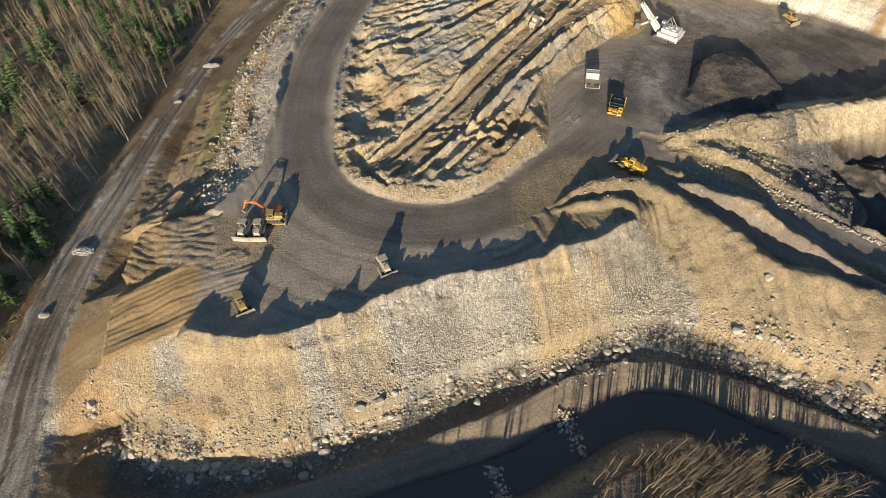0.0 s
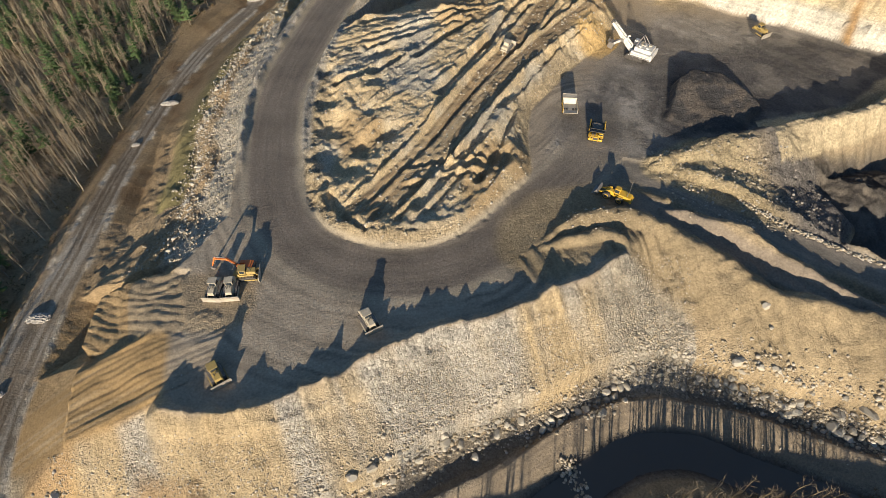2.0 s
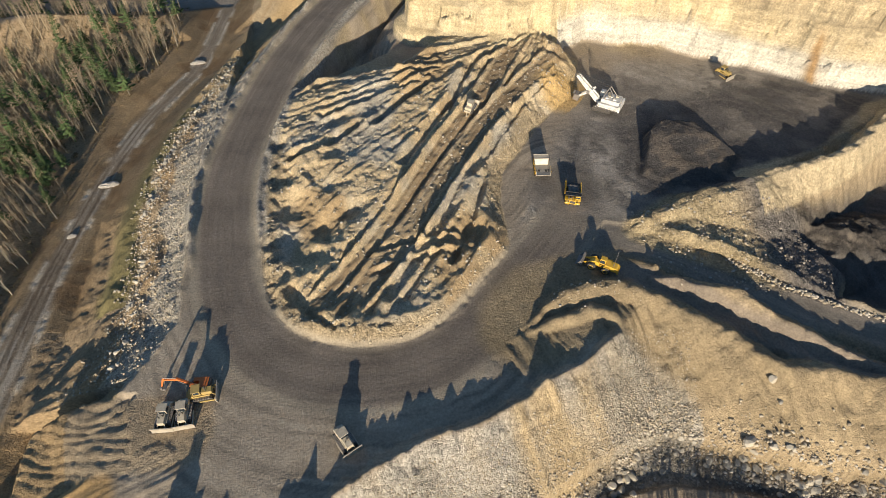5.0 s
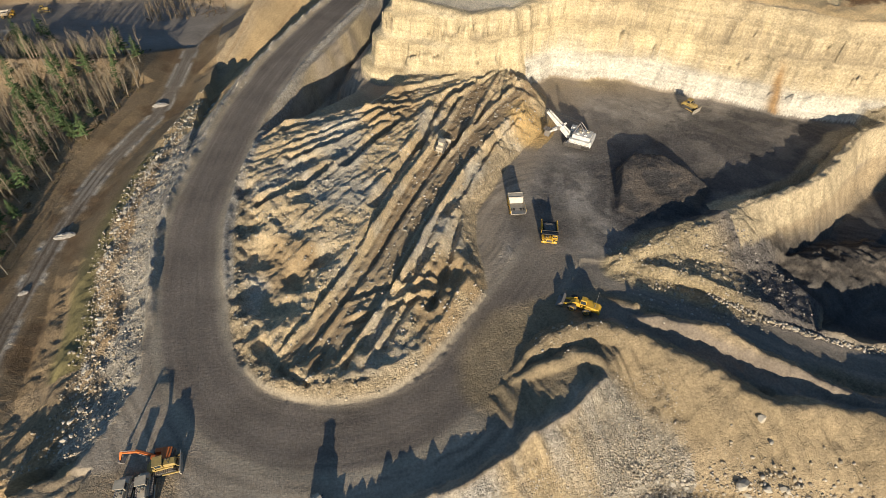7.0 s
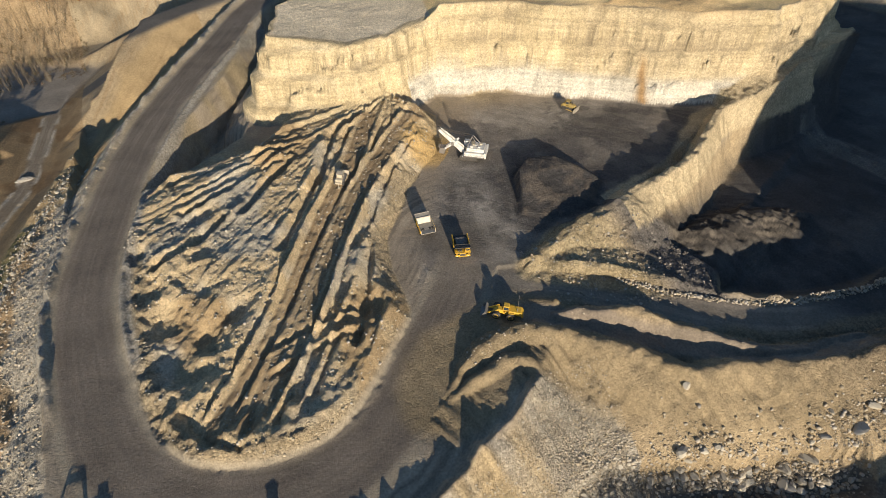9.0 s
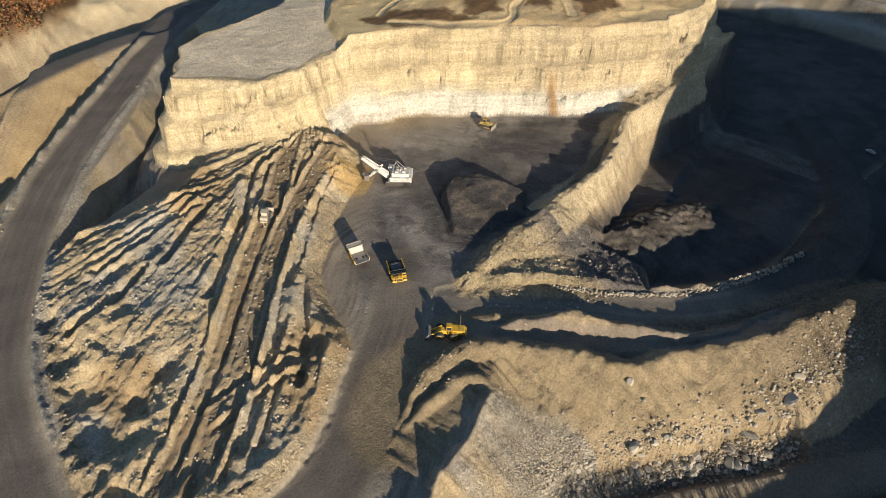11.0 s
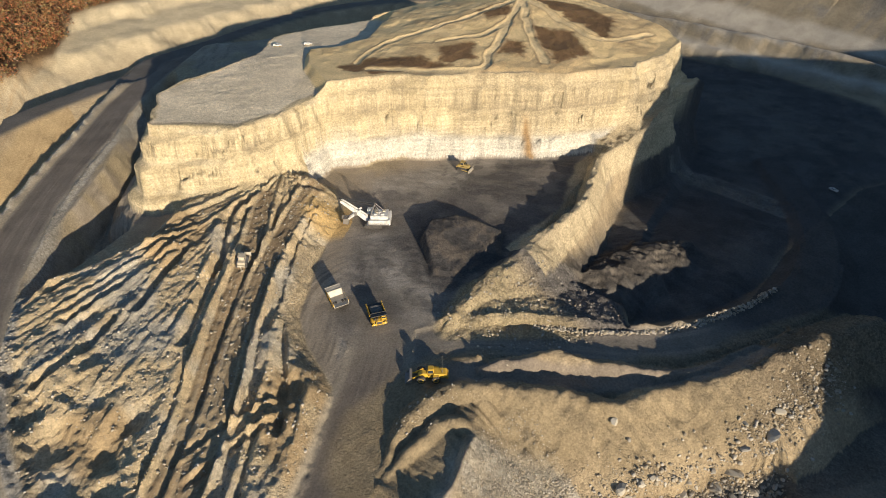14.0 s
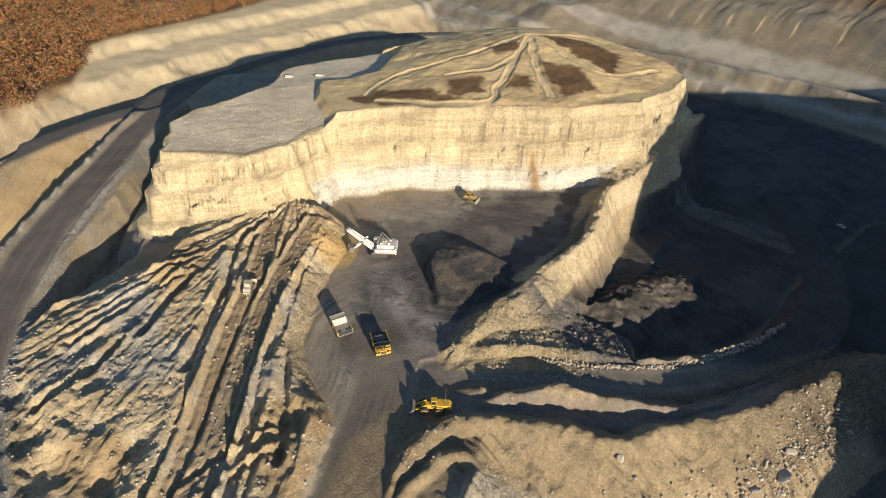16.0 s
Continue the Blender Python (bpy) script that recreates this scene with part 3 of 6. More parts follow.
    lay((X < -70) * (d > 0) * smooth(12, 15, d + 4 * f6) * smooth(24, 20, d + 4 * f6) * smooth(0, 0.3, f20 + 0.2), (0.33, 0.235, 0.135), 0.45)
    lay((X < -85) * (Y > 190) * smooth(24, 28, d + 3 * wx) * smooth(44, 38, d + 3 * wx), (0.21, 0.18, 0.085), 0.15)
    lay((X < 20) * (d > 6) * (Y > 320) * smooth(52, 44, d + 3 * wx), (0.42, 0.31, 0.17), 0.2)
    lay((X < 30) * (d > 2) * (Y > 300) * smooth(13, 9, d + 4 * f6), (0.50, 0.44, 0.34), 1.0)
    lay((X < 20) * (d > 10) * (Y > 300) * smooth(0.5, 0.7, ruts(d, Y, 3)) * 0.5, (0.30, 0.21, 0.115), 0.2)
    lay(smooth(-18, -30, X + 70) * smooth(165, 135, Y) * smooth(80, 100, Y), (0.38, 0.27, 0.145), 0.5)
    lay(smooth(-128, -122, X) * smooth(-108, -113, X) * (Y < 96), (0.36, 0.25, 0.135), 0.4)
    lay(smooth(14, 11, d_bp), (0.37, 0.25, 0.12), 0.05)
    lay(smooth(14, 11, d_bp) * smooth(0.5, 0.7, ruts((0.36 * X - 0.93 * Y) * 1.2 + 400, s_bp, 3)), (0.42, 0.31, 0.18), 0.1)
    lay(on_fill, (0.335, 0.28, 0.21), 0.1)
    lay(on_fill * smooth(0.0, 0.5, f20 + 0.6 * f6), (0.35, 0.29, 0.215), 0.1)
    swirl = 0.6 * vnoise(d_road / 1.3 + 2 * wx, s_road / 22.0, 1) + 0.4 * vnoise(d_road / 0.6, s_road / 12.0, 2)
    lay(on_fill * smooth(60, 40, d_road) * smooth(0.5, 0.68, swirl) * 0.8, (0.40, 0.335, 0.25), 0.1)
    lay(on_fill * smooth(60, 40, d_road) * smooth(0.45, 0.3, swirl) * 0.7, (0.205, 0.175, 0.135), 0.1)
    lay(smooth(13, 10, d_wp) * (d < 14), (0.34, 0.27, 0.18), 0.4)
    lay(on_fill * smooth(296, 315, Y) * smooth(-0.3, 0.3, f20 + 0.4 * crag), (0.40, 0.325, 0.21), 0.5)
    lay(smooth(1, -1, di), (0.54, 0.425, 0.26), 0.5)
    lay(smooth(1, -1, di) * smooth(0.0, 0.4, f20), (0.48, 0.43, 0.335), 0.5)
    lay(smooth(-9, -3, di) * smooth(1.5, 0, di) * (Y < 260), (0.40, 0.32, 0.205), 0.9)
    lay(smooth(1, -1, di) * smooth(0.1, 0.4, fbm(X, Y, 30, 3, 1)) * 0.8, (0.37, 0.265, 0.145), 0.3)
    for line in STRIPS[:2]:
        dd, _, sss = along(line, X, Y)
        lay(smooth(4.4, 3.4, dd) * (di < 0), (0.30, 0.22, 0.13), 0.1)
        lay(smooth(4.4, 3.4, dd) * (di < 0) * smooth(0.5, 0.7, ruts(dd, sss, 2)), (0.40, 0.31, 0.19), 0.1)
    floor_c = smooth(7, -9, dc + 5 * f20 + 3 * f6)
    dusty = smooth(96, 66, X + 5 * f20 + 0.25 * (Y - 200)) * smooth(230, 214, Y + 6 * wx)
    lay(floor_c, (0.30, 0.27, 0.225), 0.2)
    lay(floor_c * smooth(-0.05, 0.35, f20 + 0.4 * wx), (0.38, 0.34, 0.285), 0.15)
    lay(floor_c * smooth(262, 246, Y - 0.25 * (X - 130) + 4 * f6) * smooth(100, 114, X + 4 * f6), (0.12, 0.11, 0.10), 0.4)
    lay(smooth(3, 0, db), coal, 0.5)
    lay(smooth(1, -1, db) * smooth(0.1, 0.4, crag + 0.4 * f6), (0.15, 0.125, 0.10), 0.4)
    lay(floor_c * smooth(0.52, 0.75, vnoise((X * 0.8 + Y * 0.6 + 3 * wx) / 2.0, (Y * 0.8 - X * 0.6) / 11.0, 5)) * 0.45, (0.20, 0.18, 0.15), 0.1)
    lay(floor_c * smooth(-0.05, 0.3, fbm(X, Y, 38, 5, 3, 0.65)) * 0.7, (0.145, 0.13, 0.115), 0.3)
    lay(floor_c * smooth(16, 5, np.hypot((X - 82) * 1.2, (Y - 215) * 0.55) + 3 * f6) * 0.7, (0.085, 0.078, 0.07), 0.2)
    lay(floor_c * smooth(0.12, 0.4, fbm(X, Y, 11, 4, 7, 0.6)) * 0.6, (0.10, 0.092, 0.085), 0.4)
    lay(floor_c * smooth(0.1, 0.35, fbm(X, Y, 24, 4, 0, 0.6)) * 0.6, (0.25, 0.22, 0.18), 0.2)
    lay(smooth(20, 8, np.hypot(X - 97, Y - 274) + 5 * f6) * (di < 6), (0.52, 0.36, 0.16), 0.4)
    lay(floor_c * dusty * 0.8, (0.19, 0.165, 0.135), 0.1)
    lay(smooth(3, -2, db), coal, 0.5)
    lay(smooth(1, -1, db) * smooth(0.0, 0.35, crag + 0.4 * f6), (0.13, 0.11, 0.09), 0.5)
    lay(smooth(12, 2, db + 4 * f6) * smooth(2, 5, db) * smooth(232, 214, Y + 0.4 * (X - 130)) * 0.8, (0.09, 0.082, 0.075), 0.5)
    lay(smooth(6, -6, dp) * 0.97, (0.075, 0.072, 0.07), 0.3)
    d_row, _, s_row = along([(300, 246), (318, 236), (328, 205), (333, 158)], X, Y)
    H = H + np.where((d_row < 9) & (H < -10), np.clip(1.4 * np.sin(d_row * 1.4) * (vnoise(s_row / 3.0, d_row / 4.0, 1) + 0.2), 0, 2), 0)
    lay(smooth(11, 8, d_row) * smooth(-10, -14, H), (0.20, 0.185, 0.16), 0.6)
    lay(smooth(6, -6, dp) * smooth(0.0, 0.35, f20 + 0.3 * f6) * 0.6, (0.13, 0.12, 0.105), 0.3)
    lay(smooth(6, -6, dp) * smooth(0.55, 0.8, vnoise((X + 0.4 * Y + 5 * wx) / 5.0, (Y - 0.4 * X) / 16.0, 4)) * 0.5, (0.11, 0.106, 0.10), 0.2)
    lay(smooth(0, -4, dp) * smooth(36, 20, np.hypot(X - 228, (Y - 196) * 1.6)) * smooth(0.3, 0.6, vnoise((X * 0.5 + Y + 2 * wx) / 1.8, (Y * 0.4 - X) / 12.0, 2)) * 0.3, (0.20, 0.185, 0.165), 0.2)
    lay(smooth(5, -3, d_led + 4 * f6), (0.062, 0.056, 0.05), 0.5)
    lay(smooth(5, -3, d_led + 4 * f6) * smooth(0.45, 0.7, vnoise((X * 0.5 + Y + 2 * wx) / 1.6, (Y * 0.4 - X) / 11.0, 2)), (0.14, 0.122, 0.10), 0.3)
    lay(smooth(12, 9, d_ramp), (0.21, 0.185, 0.15), 0.15)
    lay(smooth(9, 7, d_ramp) * smooth(0.5, 0.7, ruts(d_ramp, s_ramp, 1)), (0.28, 0.24, 0.19), 0.1)
    lay(smooth(8, 4, d_fan) * smooth(130, 150, X + 6 * wx), (0.17, 0.155, 0.14), 1.0)
    lay(smooth(8, 4, d_fan) * smooth(150, 130, X + 6 * wx), (0.42, 0.34, 0.21), 1.0)
    # ramp's east end: coal cover, its dark tone also holding the shade there
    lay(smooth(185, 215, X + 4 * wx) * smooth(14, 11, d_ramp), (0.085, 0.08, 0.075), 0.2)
    # shade over the ground beyond the ramp, put into a darker colour
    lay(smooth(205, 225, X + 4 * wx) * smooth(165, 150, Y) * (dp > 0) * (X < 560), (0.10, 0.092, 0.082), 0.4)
    fade = smooth(0, 45, np.hypot(X - 84, Y - 205))
    lay(smooth(14, 11.5, d_road) * fade, (0.34, 0.29, 0.215), 0.1)
    lay(smooth(11, 7.5, d_road + 1.2 * wx) * fade, (0.195, 0.163, 0.13), 0.05)
    lay(smooth(10.5, 7.5, d_road) * fade * smooth(0.45, 0.75, ruts(d_road, s_road, 4)) * 0.6, (0.25, 0.21, 0.165), 0.05)
    lay(smooth(10, 8, d_road) * fade * smooth(0.55, 0.3, ruts(d_road, s_road, 6)) * 0.6, (0.15, 0.128, 0.105), 0.05)
    lay(smooth(1.5, 3, d_road - 10) * smooth(18, 15, d_road) * smooth(185, 215, Y) * (X < 60), grey, 0.8)
    wall = smooth(18, 15, dr) * smooth(-1.5, 0, dr) * (H > 1)
    band = 0.5 + 0.5 * np.sin(H * 0.9 + 2 * f20 + 0.5 * f6)
    lay(wall, (0.56, 0.455, 0.28), 0.45)
    lay(wall * smooth(0.55, 0.9, band), (0.60, 0.50, 0.325), 0.4)
    lay(wall * smooth(0.0, 0.5, f20 + 0.5 * crag) * 0.6, (0.50, 0.41, 0.27), 0.7)
    lay(wall * smooth(16, 11, H + 2.5 * f20) * (X > 105), (0.62, 0.58, 0.49), 0.5)
    lay(wall * smooth(27, 28, H + 1.5 * f20) * smooth(30, 29, H + 1.5 * f20) * 0.6, (0.24, 0.195, 0.13), 0.3)
    lay(wall * np.exp(-((X - 222 + 2 * f6) / 2.2) ** 2) * smooth(28, 18, H), (0.34, 0.22, 0.11), 0.2)
    top_m = smooth(0, -3, dr)
    lay(top_m, (0.66, 0.50, 0.265), 0.15)
    lay(top_m * smooth(0.05, 0.4, f20 + 0.4 * f6) * 0.7, (0.47, 0.34, 0.185), 0.3)
    patch = np.full(X.shape, 99.0)
    for spot in ([(274, 320), (289, 302), (276, 274), (250, 278)], [(311, 357), (334, 340), (333, 302), (303, 286), (309, 325)], [(150, 352), (166, 350), (190, 331), (196, 312), (160, 330)],
                 [(246, 316), (253, 308), (239, 295), (233, 306)], [(210, 332), (226, 326), (216, 312), (200, 318)], [(262, 362), (284, 358), (276, 344), (258, 346)]):
        patch = np.minimum(patch, inside(spot, Xw, Yw))
    scrub = top_m * smooth(5, -1, patch + 4 * f6 + 2 * f3) * smooth(-2, -5, dr)
    lay(scrub, (0.17, 0.105, 0.055), 0.3)
    tracks = np.full(X.shape, 99.0)
    for way in ([(304, 361), (270, 337), (227, 308), (204, 298), (160, 340)], [(304, 361), (266, 316), (244, 280)], [(304, 361), (300, 330), (298, 286), (340, 276)], [(304, 361), (345, 345), (356, 300)], [(304, 361), (244, 358), (190, 365), (160, 352)], [(270, 337), (241, 330), (214, 342)]):
        tracks = np.minimum(tracks, along(curve(way, 4), Xw, Yw)[0])
    H = np.where((dr < -3) & (tracks < 7), H - 0.5 * smooth(2.4, 1.6, tracks) + 0.25 * np.exp(-((tracks - 3.0) / 0.7) ** 2), H)
    lay(top_m * smooth(2.6, 1.8, tracks), (0.60, 0.47, 0.27), 0.1)
    lay(top_m * smooth(4.4, 3.4, tracks) * smooth(2.4, 2.9, tracks) * 0.6, (0.36, 0.26, 0.15), 0.3)
    lay(top_m * smooth(1, -1, ds), (0.66, 0.565, 0.41), 0.4)
    lay(smooth(13, 10, d_spur + 2.0 * f6) * smooth(-5.5, -4, H + 1.5 * f6) * (X > 150), (0.50, 0.41, 0.265), 0.6)
    lay(smooth(22, 14, d_ridge) * (H > -27), (0.30, 0.236, 0.146), 0.35)
    lay(smooth(22, 14, d_ridge) * (H > -27) * smooth(0.5, 0.75, vnoise(X / 2.2 + Y / 9.0, Y / 14.0, 3)) * 0.6, (0.24, 0.19, 0.12), 0.4)
    lay(smooth(22, 14, d_ridge) * (H > -29) * smooth(135, 195, X + 12 * f20), (0.23, 0.185, 0.125), 0.9)
    lay(smooth(5, 3, d_thin), (0.34, 0.27, 0.175), 0.6)
    lay(smooth(6, 4, d_side), (0.24, 0.20, 0.155), 0.2)
    lay(smooth(13, 9, d_nr), (0.15, 0.135, 0.115), 0.1)
    rt = ruts(d_tr + 2 * (X > np.interp(Y, [49, 140, 290, 394], [-135, -147, -133, -101])), s_tr, 2)
    lay(smooth(30, 16, d_tr + 3 * wx) * (Y > 190) * (X < -70), (0.26, 0.19, 0.11), 0.3)
    lay(smooth(22, 12, d_tr + 5 * f6) * (Y > 190) * smooth(0.0, 0.3, f20 + 0.3 * f6), (0.20, 0.135, 0.075), 0.3)
    half_t = np.interp(Y, [150, 230], [0, 4.0])
    d_tr = d_tr + half_t
    lay(smooth(10, 6.5, d_tr + 1.5 * wx), (0.24, 0.195, 0.14), 0.2)
    lay(smooth(9, 6.5, d_tr) * smooth(0.45, 0.68, rt) * smooth(0.5, 0.3, vnoise(s_tr / 40.0, d_tr / 6.0, 5) - 0.2), (0.40, 0.35, 0.275), 0.15)
    lay(smooth(9, 6.5, d_tr) * smooth(0.42, 0.3, rt), (0.15, 0.115, 0.08), 0.1)
    lay(np.exp(-((d_tr - 8.5) / 1.3) ** 2) * smooth(0.35, 0.6, vnoise(s_tr / 7.0, d_tr / 3.0, 1)), (0.47, 0.42, 0.335), 0.8)
    lay(smooth(6.5, 4.5, d_lr), (0.25, 0.205, 0.148), 0.15)
    lay(smooth(5, 4, d_lr) * smooth(0.5, 0.7, ruts(d_lr, s_lr, 5)), (0.20, 0.165, 0.125), 0.1)
    lay(smooth(9, 6, d_ch), (0.07, 0.064, 0.058), 0.2)
    lay(smooth(9, 11, d_ch) * smooth(17, 14, d_ch) * (d_lr > 6), (0.34, 0.27, 0.17), 0.3)
    lay(smooth(6, -6, d_yd), (0.26, 0.23, 0.19), 0.1)
    H = H + smooth(0, -1, di) * 0.5 * grit + S * (0.45 * f3 + 0.2 * fbm(0.4 * X + 0.92 * Y, 0.4 * Y - 0.92 * X, 1.7, 2, 7)) + 0.04 * f3
    return H, C, S, wall


gx = axis(-165, 300, 0.69, -2600, 3200, 0.05, 0.017)
gy = axis(48, 400, 0.69, -1500, 3400, 0.06, 0.017)
GX, GY = np.meshgrid(gx, gy, indexing="ij")
GZ, GC, GS, GW = terrain(GX, GY)


def ground_at(x, y):
    """Height of the ground under a place."""
    i = int(np.clip(np.searchsorted(gx, x) - 1, 0, len(gx) - 2))
    j = int(np.clip(np.searchsorted(gy, y) - 1, 0, len(gy) - 2))
    u, v = (x - gx[i]) / (gx[i + 1] - gx[i]), (y - gy[j]) / (gy[j + 1] - gy[j])
    return float((GZ[i, j] * (1 - u) + GZ[i + 1, j] * u) * (1 - v) + (GZ[i, j + 1] * (1 - u) + GZ[i + 1, j + 1] * u) * v)


def sheet(name, x, y, z, material, colours=None, stony=None, layered=None):
    """One mesh from a grid of heights."""
    nx, ny = len(x), len(y)
    XX, YY = np.meshgrid(x, y, indexing="ij")
    co = np.stack([XX, YY, z], -1).reshape(-1, 3).astype(np.float32)
    i, j = np.meshgrid(np.arange(nx - 1), np.arange(ny - 1), indexing="ij")
    a = (i * ny + j).ravel()
    quads = np.stack([a, a + ny, a + ny + 1, a + 1], -1).astype(np.int32)
    me = bpy.data.meshes.new(name)
    me.vertices.add(len(co))
    me.vertices.foreach_set("co", co.ravel())
    me.loops.add(quads.size)
    me.loops.foreach_set("vertex_index", quads.ravel())
    me.polygons.add(len(quads))
    me.polygons.foreach_set("loop_start", np.arange(0, quads.size, 4, dtype=np.int32))
    me.update(calc_edges=True)
    me.shade_smooth()
    if colours is not None:
        at = me.attributes.new("ground_kind", "FLOAT_COLOR", "POINT")
        rgba = np.ones((len(co), 4), np.float32)
        rgba[:, :3] = colours.reshape(-1, 3)
        at.data.foreach_set("color", rgba.ravel())
        sa = me.attributes.new("stony", "FLOAT", "POINT")
        sa.data.foreach_set("value", stony.ravel().astype(np.float32))
        la = me.attributes.new("layered", "FLOAT", "POINT")
        la.data.foreach_set("value", layered.ravel().astype(np.float32))
    me.materials.append(material)
    return new(name, me)


EARTH = ground_material()
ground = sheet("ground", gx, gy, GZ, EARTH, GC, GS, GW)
tagged(ground, "tan spoil, black coal and bare rock of an open mine", "ground", kind="structure")


# ---- building kit ----
def part(name, bm, material, parent=None, label=""):
    """One mesh object from a bmesh, under a thing or a part."""
    me = bpy.data.meshes.new(name)
    bm.to_mesh(me)
    bm.free()
    me.materials.append(material)
    ob = new(name, me)
    if parent:
        ob.parent = parent
    return tagged(ob, label)


def thing(name, label, category, group=""):
    return tagged(new(name), label, category, group)


def block(sx, sy, sz, at, bevel=0.06, taper=1.0, turn=None):
    """A bevelled block centred at a place; taper narrows its top."""
    bm = bmesh.new()
    bmesh.ops.create_cube(bm, size=1)
    for v in bm.verts:
        k = taper if v.co.z > 0 else 1.0
        v.co = Vector((v.co.x * sx * k, v.co.y * sy * k, v.co.z * sz))
    if bevel:
        bmesh.ops.bevel(bm, geom=bm.edges[:], offset=min(bevel, 0.3 * min(sx, sy, sz)), segments=1, affect="EDGES")
    bm.transform(Matrix.Translation(at) @ (turn or Matrix.Identity(4)))
    return bm


def prism(profile, x0, x1, bevel=0.04):
    """A side profile of (y, z) pulled from x0 to x1."""
    bm = bmesh.new()
    a = [bm.verts.new((x0, y, z)) for y, z in profile]
    b = [bm.verts.new((x1, y, z)) for y, z in profile]
    n = len(profile)
    bm.faces.new(a)
    bm.faces.new(b[::-1])
    for i in range(n):
        bm.faces.new((a[i], b[i], b[(i + 1) % n], a[(i + 1) % n]))
    bmesh.ops.recalc_face_normals(bm, faces=bm.faces[:])
    if bevel:
        bmesh.ops.bevel(bm, geom=bm.edges[:], offset=bevel, segments=1, affect="EDGES")
    return bm


def rod(a, b, r, r2=None, sides=8):
    """A round bar from a to b."""
    a, b = Vector(a), Vector(b)
    bm = bmesh.new()
    m = Matrix.Translation((a + b) / 2) @ (b - a).to_track_quat("Z", "Y").to_matrix().to_4x4()
    bmesh.ops.create_cone(bm, cap_ends=True, segments=sides, radius1=r, radius2=r if r2 is None else r2, depth=(b - a).length, matrix=m)
    return bm


def joined(*bms):
    """Several bmeshes as one."""
    out = bmesh.new()
    for bm in bms:
        me = bpy.data.meshes.new("tmp")
        bm.to_mesh(me)
        bm.free()
        out.from_mesh(me)
        bpy.data.meshes.remove(me)
    return out


def lathe_x(profile, at, sides=20):
    """A wheel: a profile of (x, radius) turned about the x axis."""
    bm = bmesh.new()
    rings = [[bm.verts.new((at[0] + x, at[1] + r * math.cos(2 * math.pi * k / sides), at[2] + r * math.sin(2 * math.pi * k / sides))) for k in range(sides)] for x, r in profile]
    for p, q in zip(rings[:-1], rings[1:]):
        for k in range(sides):
            bm.faces.new((p[k], p[(k + 1) % sides], q[(k + 1) % sides], q[k]))
    bm.faces.new(rings[0])
    bm.faces.new(rings[-1][::-1])
    bmesh.ops.recalc_face_normals(bm, faces=bm.faces[:])
    return bm


def place(ob, x, y, way, lift=0.0, tilt=True, size=1.0):
    """Stand a machine on the ground at a place, facing a way (dx, dy), lying along the ground's slope."""
    w = Vector((way[0], way[1], 0)).normalized()
    side = Vector((w.y, -w.x, 0))
    h = lambda p: ground_at(p.x, p.y)
    c = Vector((x, y, 0))
    if tilt:
        f = (w * 6 + Vector((0, 0, h(c + w * 3) - h(c - w * 3)))).normalized()
        s = (side * 5 + Vector((0, 0, h(c + side * 2.5) - h(c - side * 2.5)))).normalized()
    else:
        f, s = w, side
    u = s.cross(f).normalized()
    s = f.cross(u)
    z = 0.25 * (h(c + w * 3) + h(c - w * 3) + h(c + side * 2.5) + h(c - side * 2.5))
    m = Matrix((s, f, u)).transposed().to_4x4()
    m.translation = (x, y, z + lift)
    ob.matrix_basis = m @ Matrix.Diagonal((size, size, size, 1))
    return ob


YELLOW = worn("yellow_paint", (0.66, 0.40, 0.035), 0.5, amount=0.35, scale=0.8, vary=0.08)
WHITE = worn("white_paint", (0.66, 0.65, 0.61), 0.5, amount=0.5, scale=0.5)
ORANGE = worn("orange_paint", (0.62, 0.16, 0.03), 0.5, amount=0.3, scale=0.8)
DULL = worn("dull_yellow_paint", (0.42, 0.30, 0.09), 0.7, amount=0.6, scale=0.8)
DUSTY = worn("dusty_paint", (0.50, 0.44, 0.33), 0.75, amount=0.6, scale=0.8)
STEEL = worn("worn_steel", (0.30, 0.28, 0.26), 0.5, 0.6, scale=1.0)
BEDSTEEL = worn("bed_steel", (0.42, 0.38, 0.31), 0.55, 0.3, scale=0.7)
DARK = worn("dark_frame", (0.05, 0.048, 0.045), 0.7)
RUBBER = worn("tyre_rubber", (0.035, 0.033, 0.03), 0.9, dirt=(0.20, 0.17, 0.13))
GLASS = worn("cab_glass", (0.03, 0.04, 0.05), 0.12, amount=0.15)
BARK = worn("bark", (0.30, 0.26, 0.20), 0.95, scale=0.6, dirt=(0.10, 0.08, 0.06), vary=0.3)
TWIG = worn("twigs", (0.30, 0.245, 0.165), 0.95, scale=0.3, dirt=(0.20, 0.13, 0.07), vary=0.35)
NEEDLES = worn("pine_needles", (0.055, 0.095, 0.03), 0.85, scale=0.5, dirt=(0.10, 0.12, 0.04), vary=0.3)
BRUSH = worn("dry_leaves", (0.20, 0.12, 0.05), 0.95, scale=0.4, dirt=(0.11, 0.10, 0.035), vary=0.35)
STONE = worn("pale_stone", (0.40, 0.37, 0.31), 0.95, scale=0.5, dirt=(0.50, 0.42, 0.28), amount=0.7, vary=0.3)


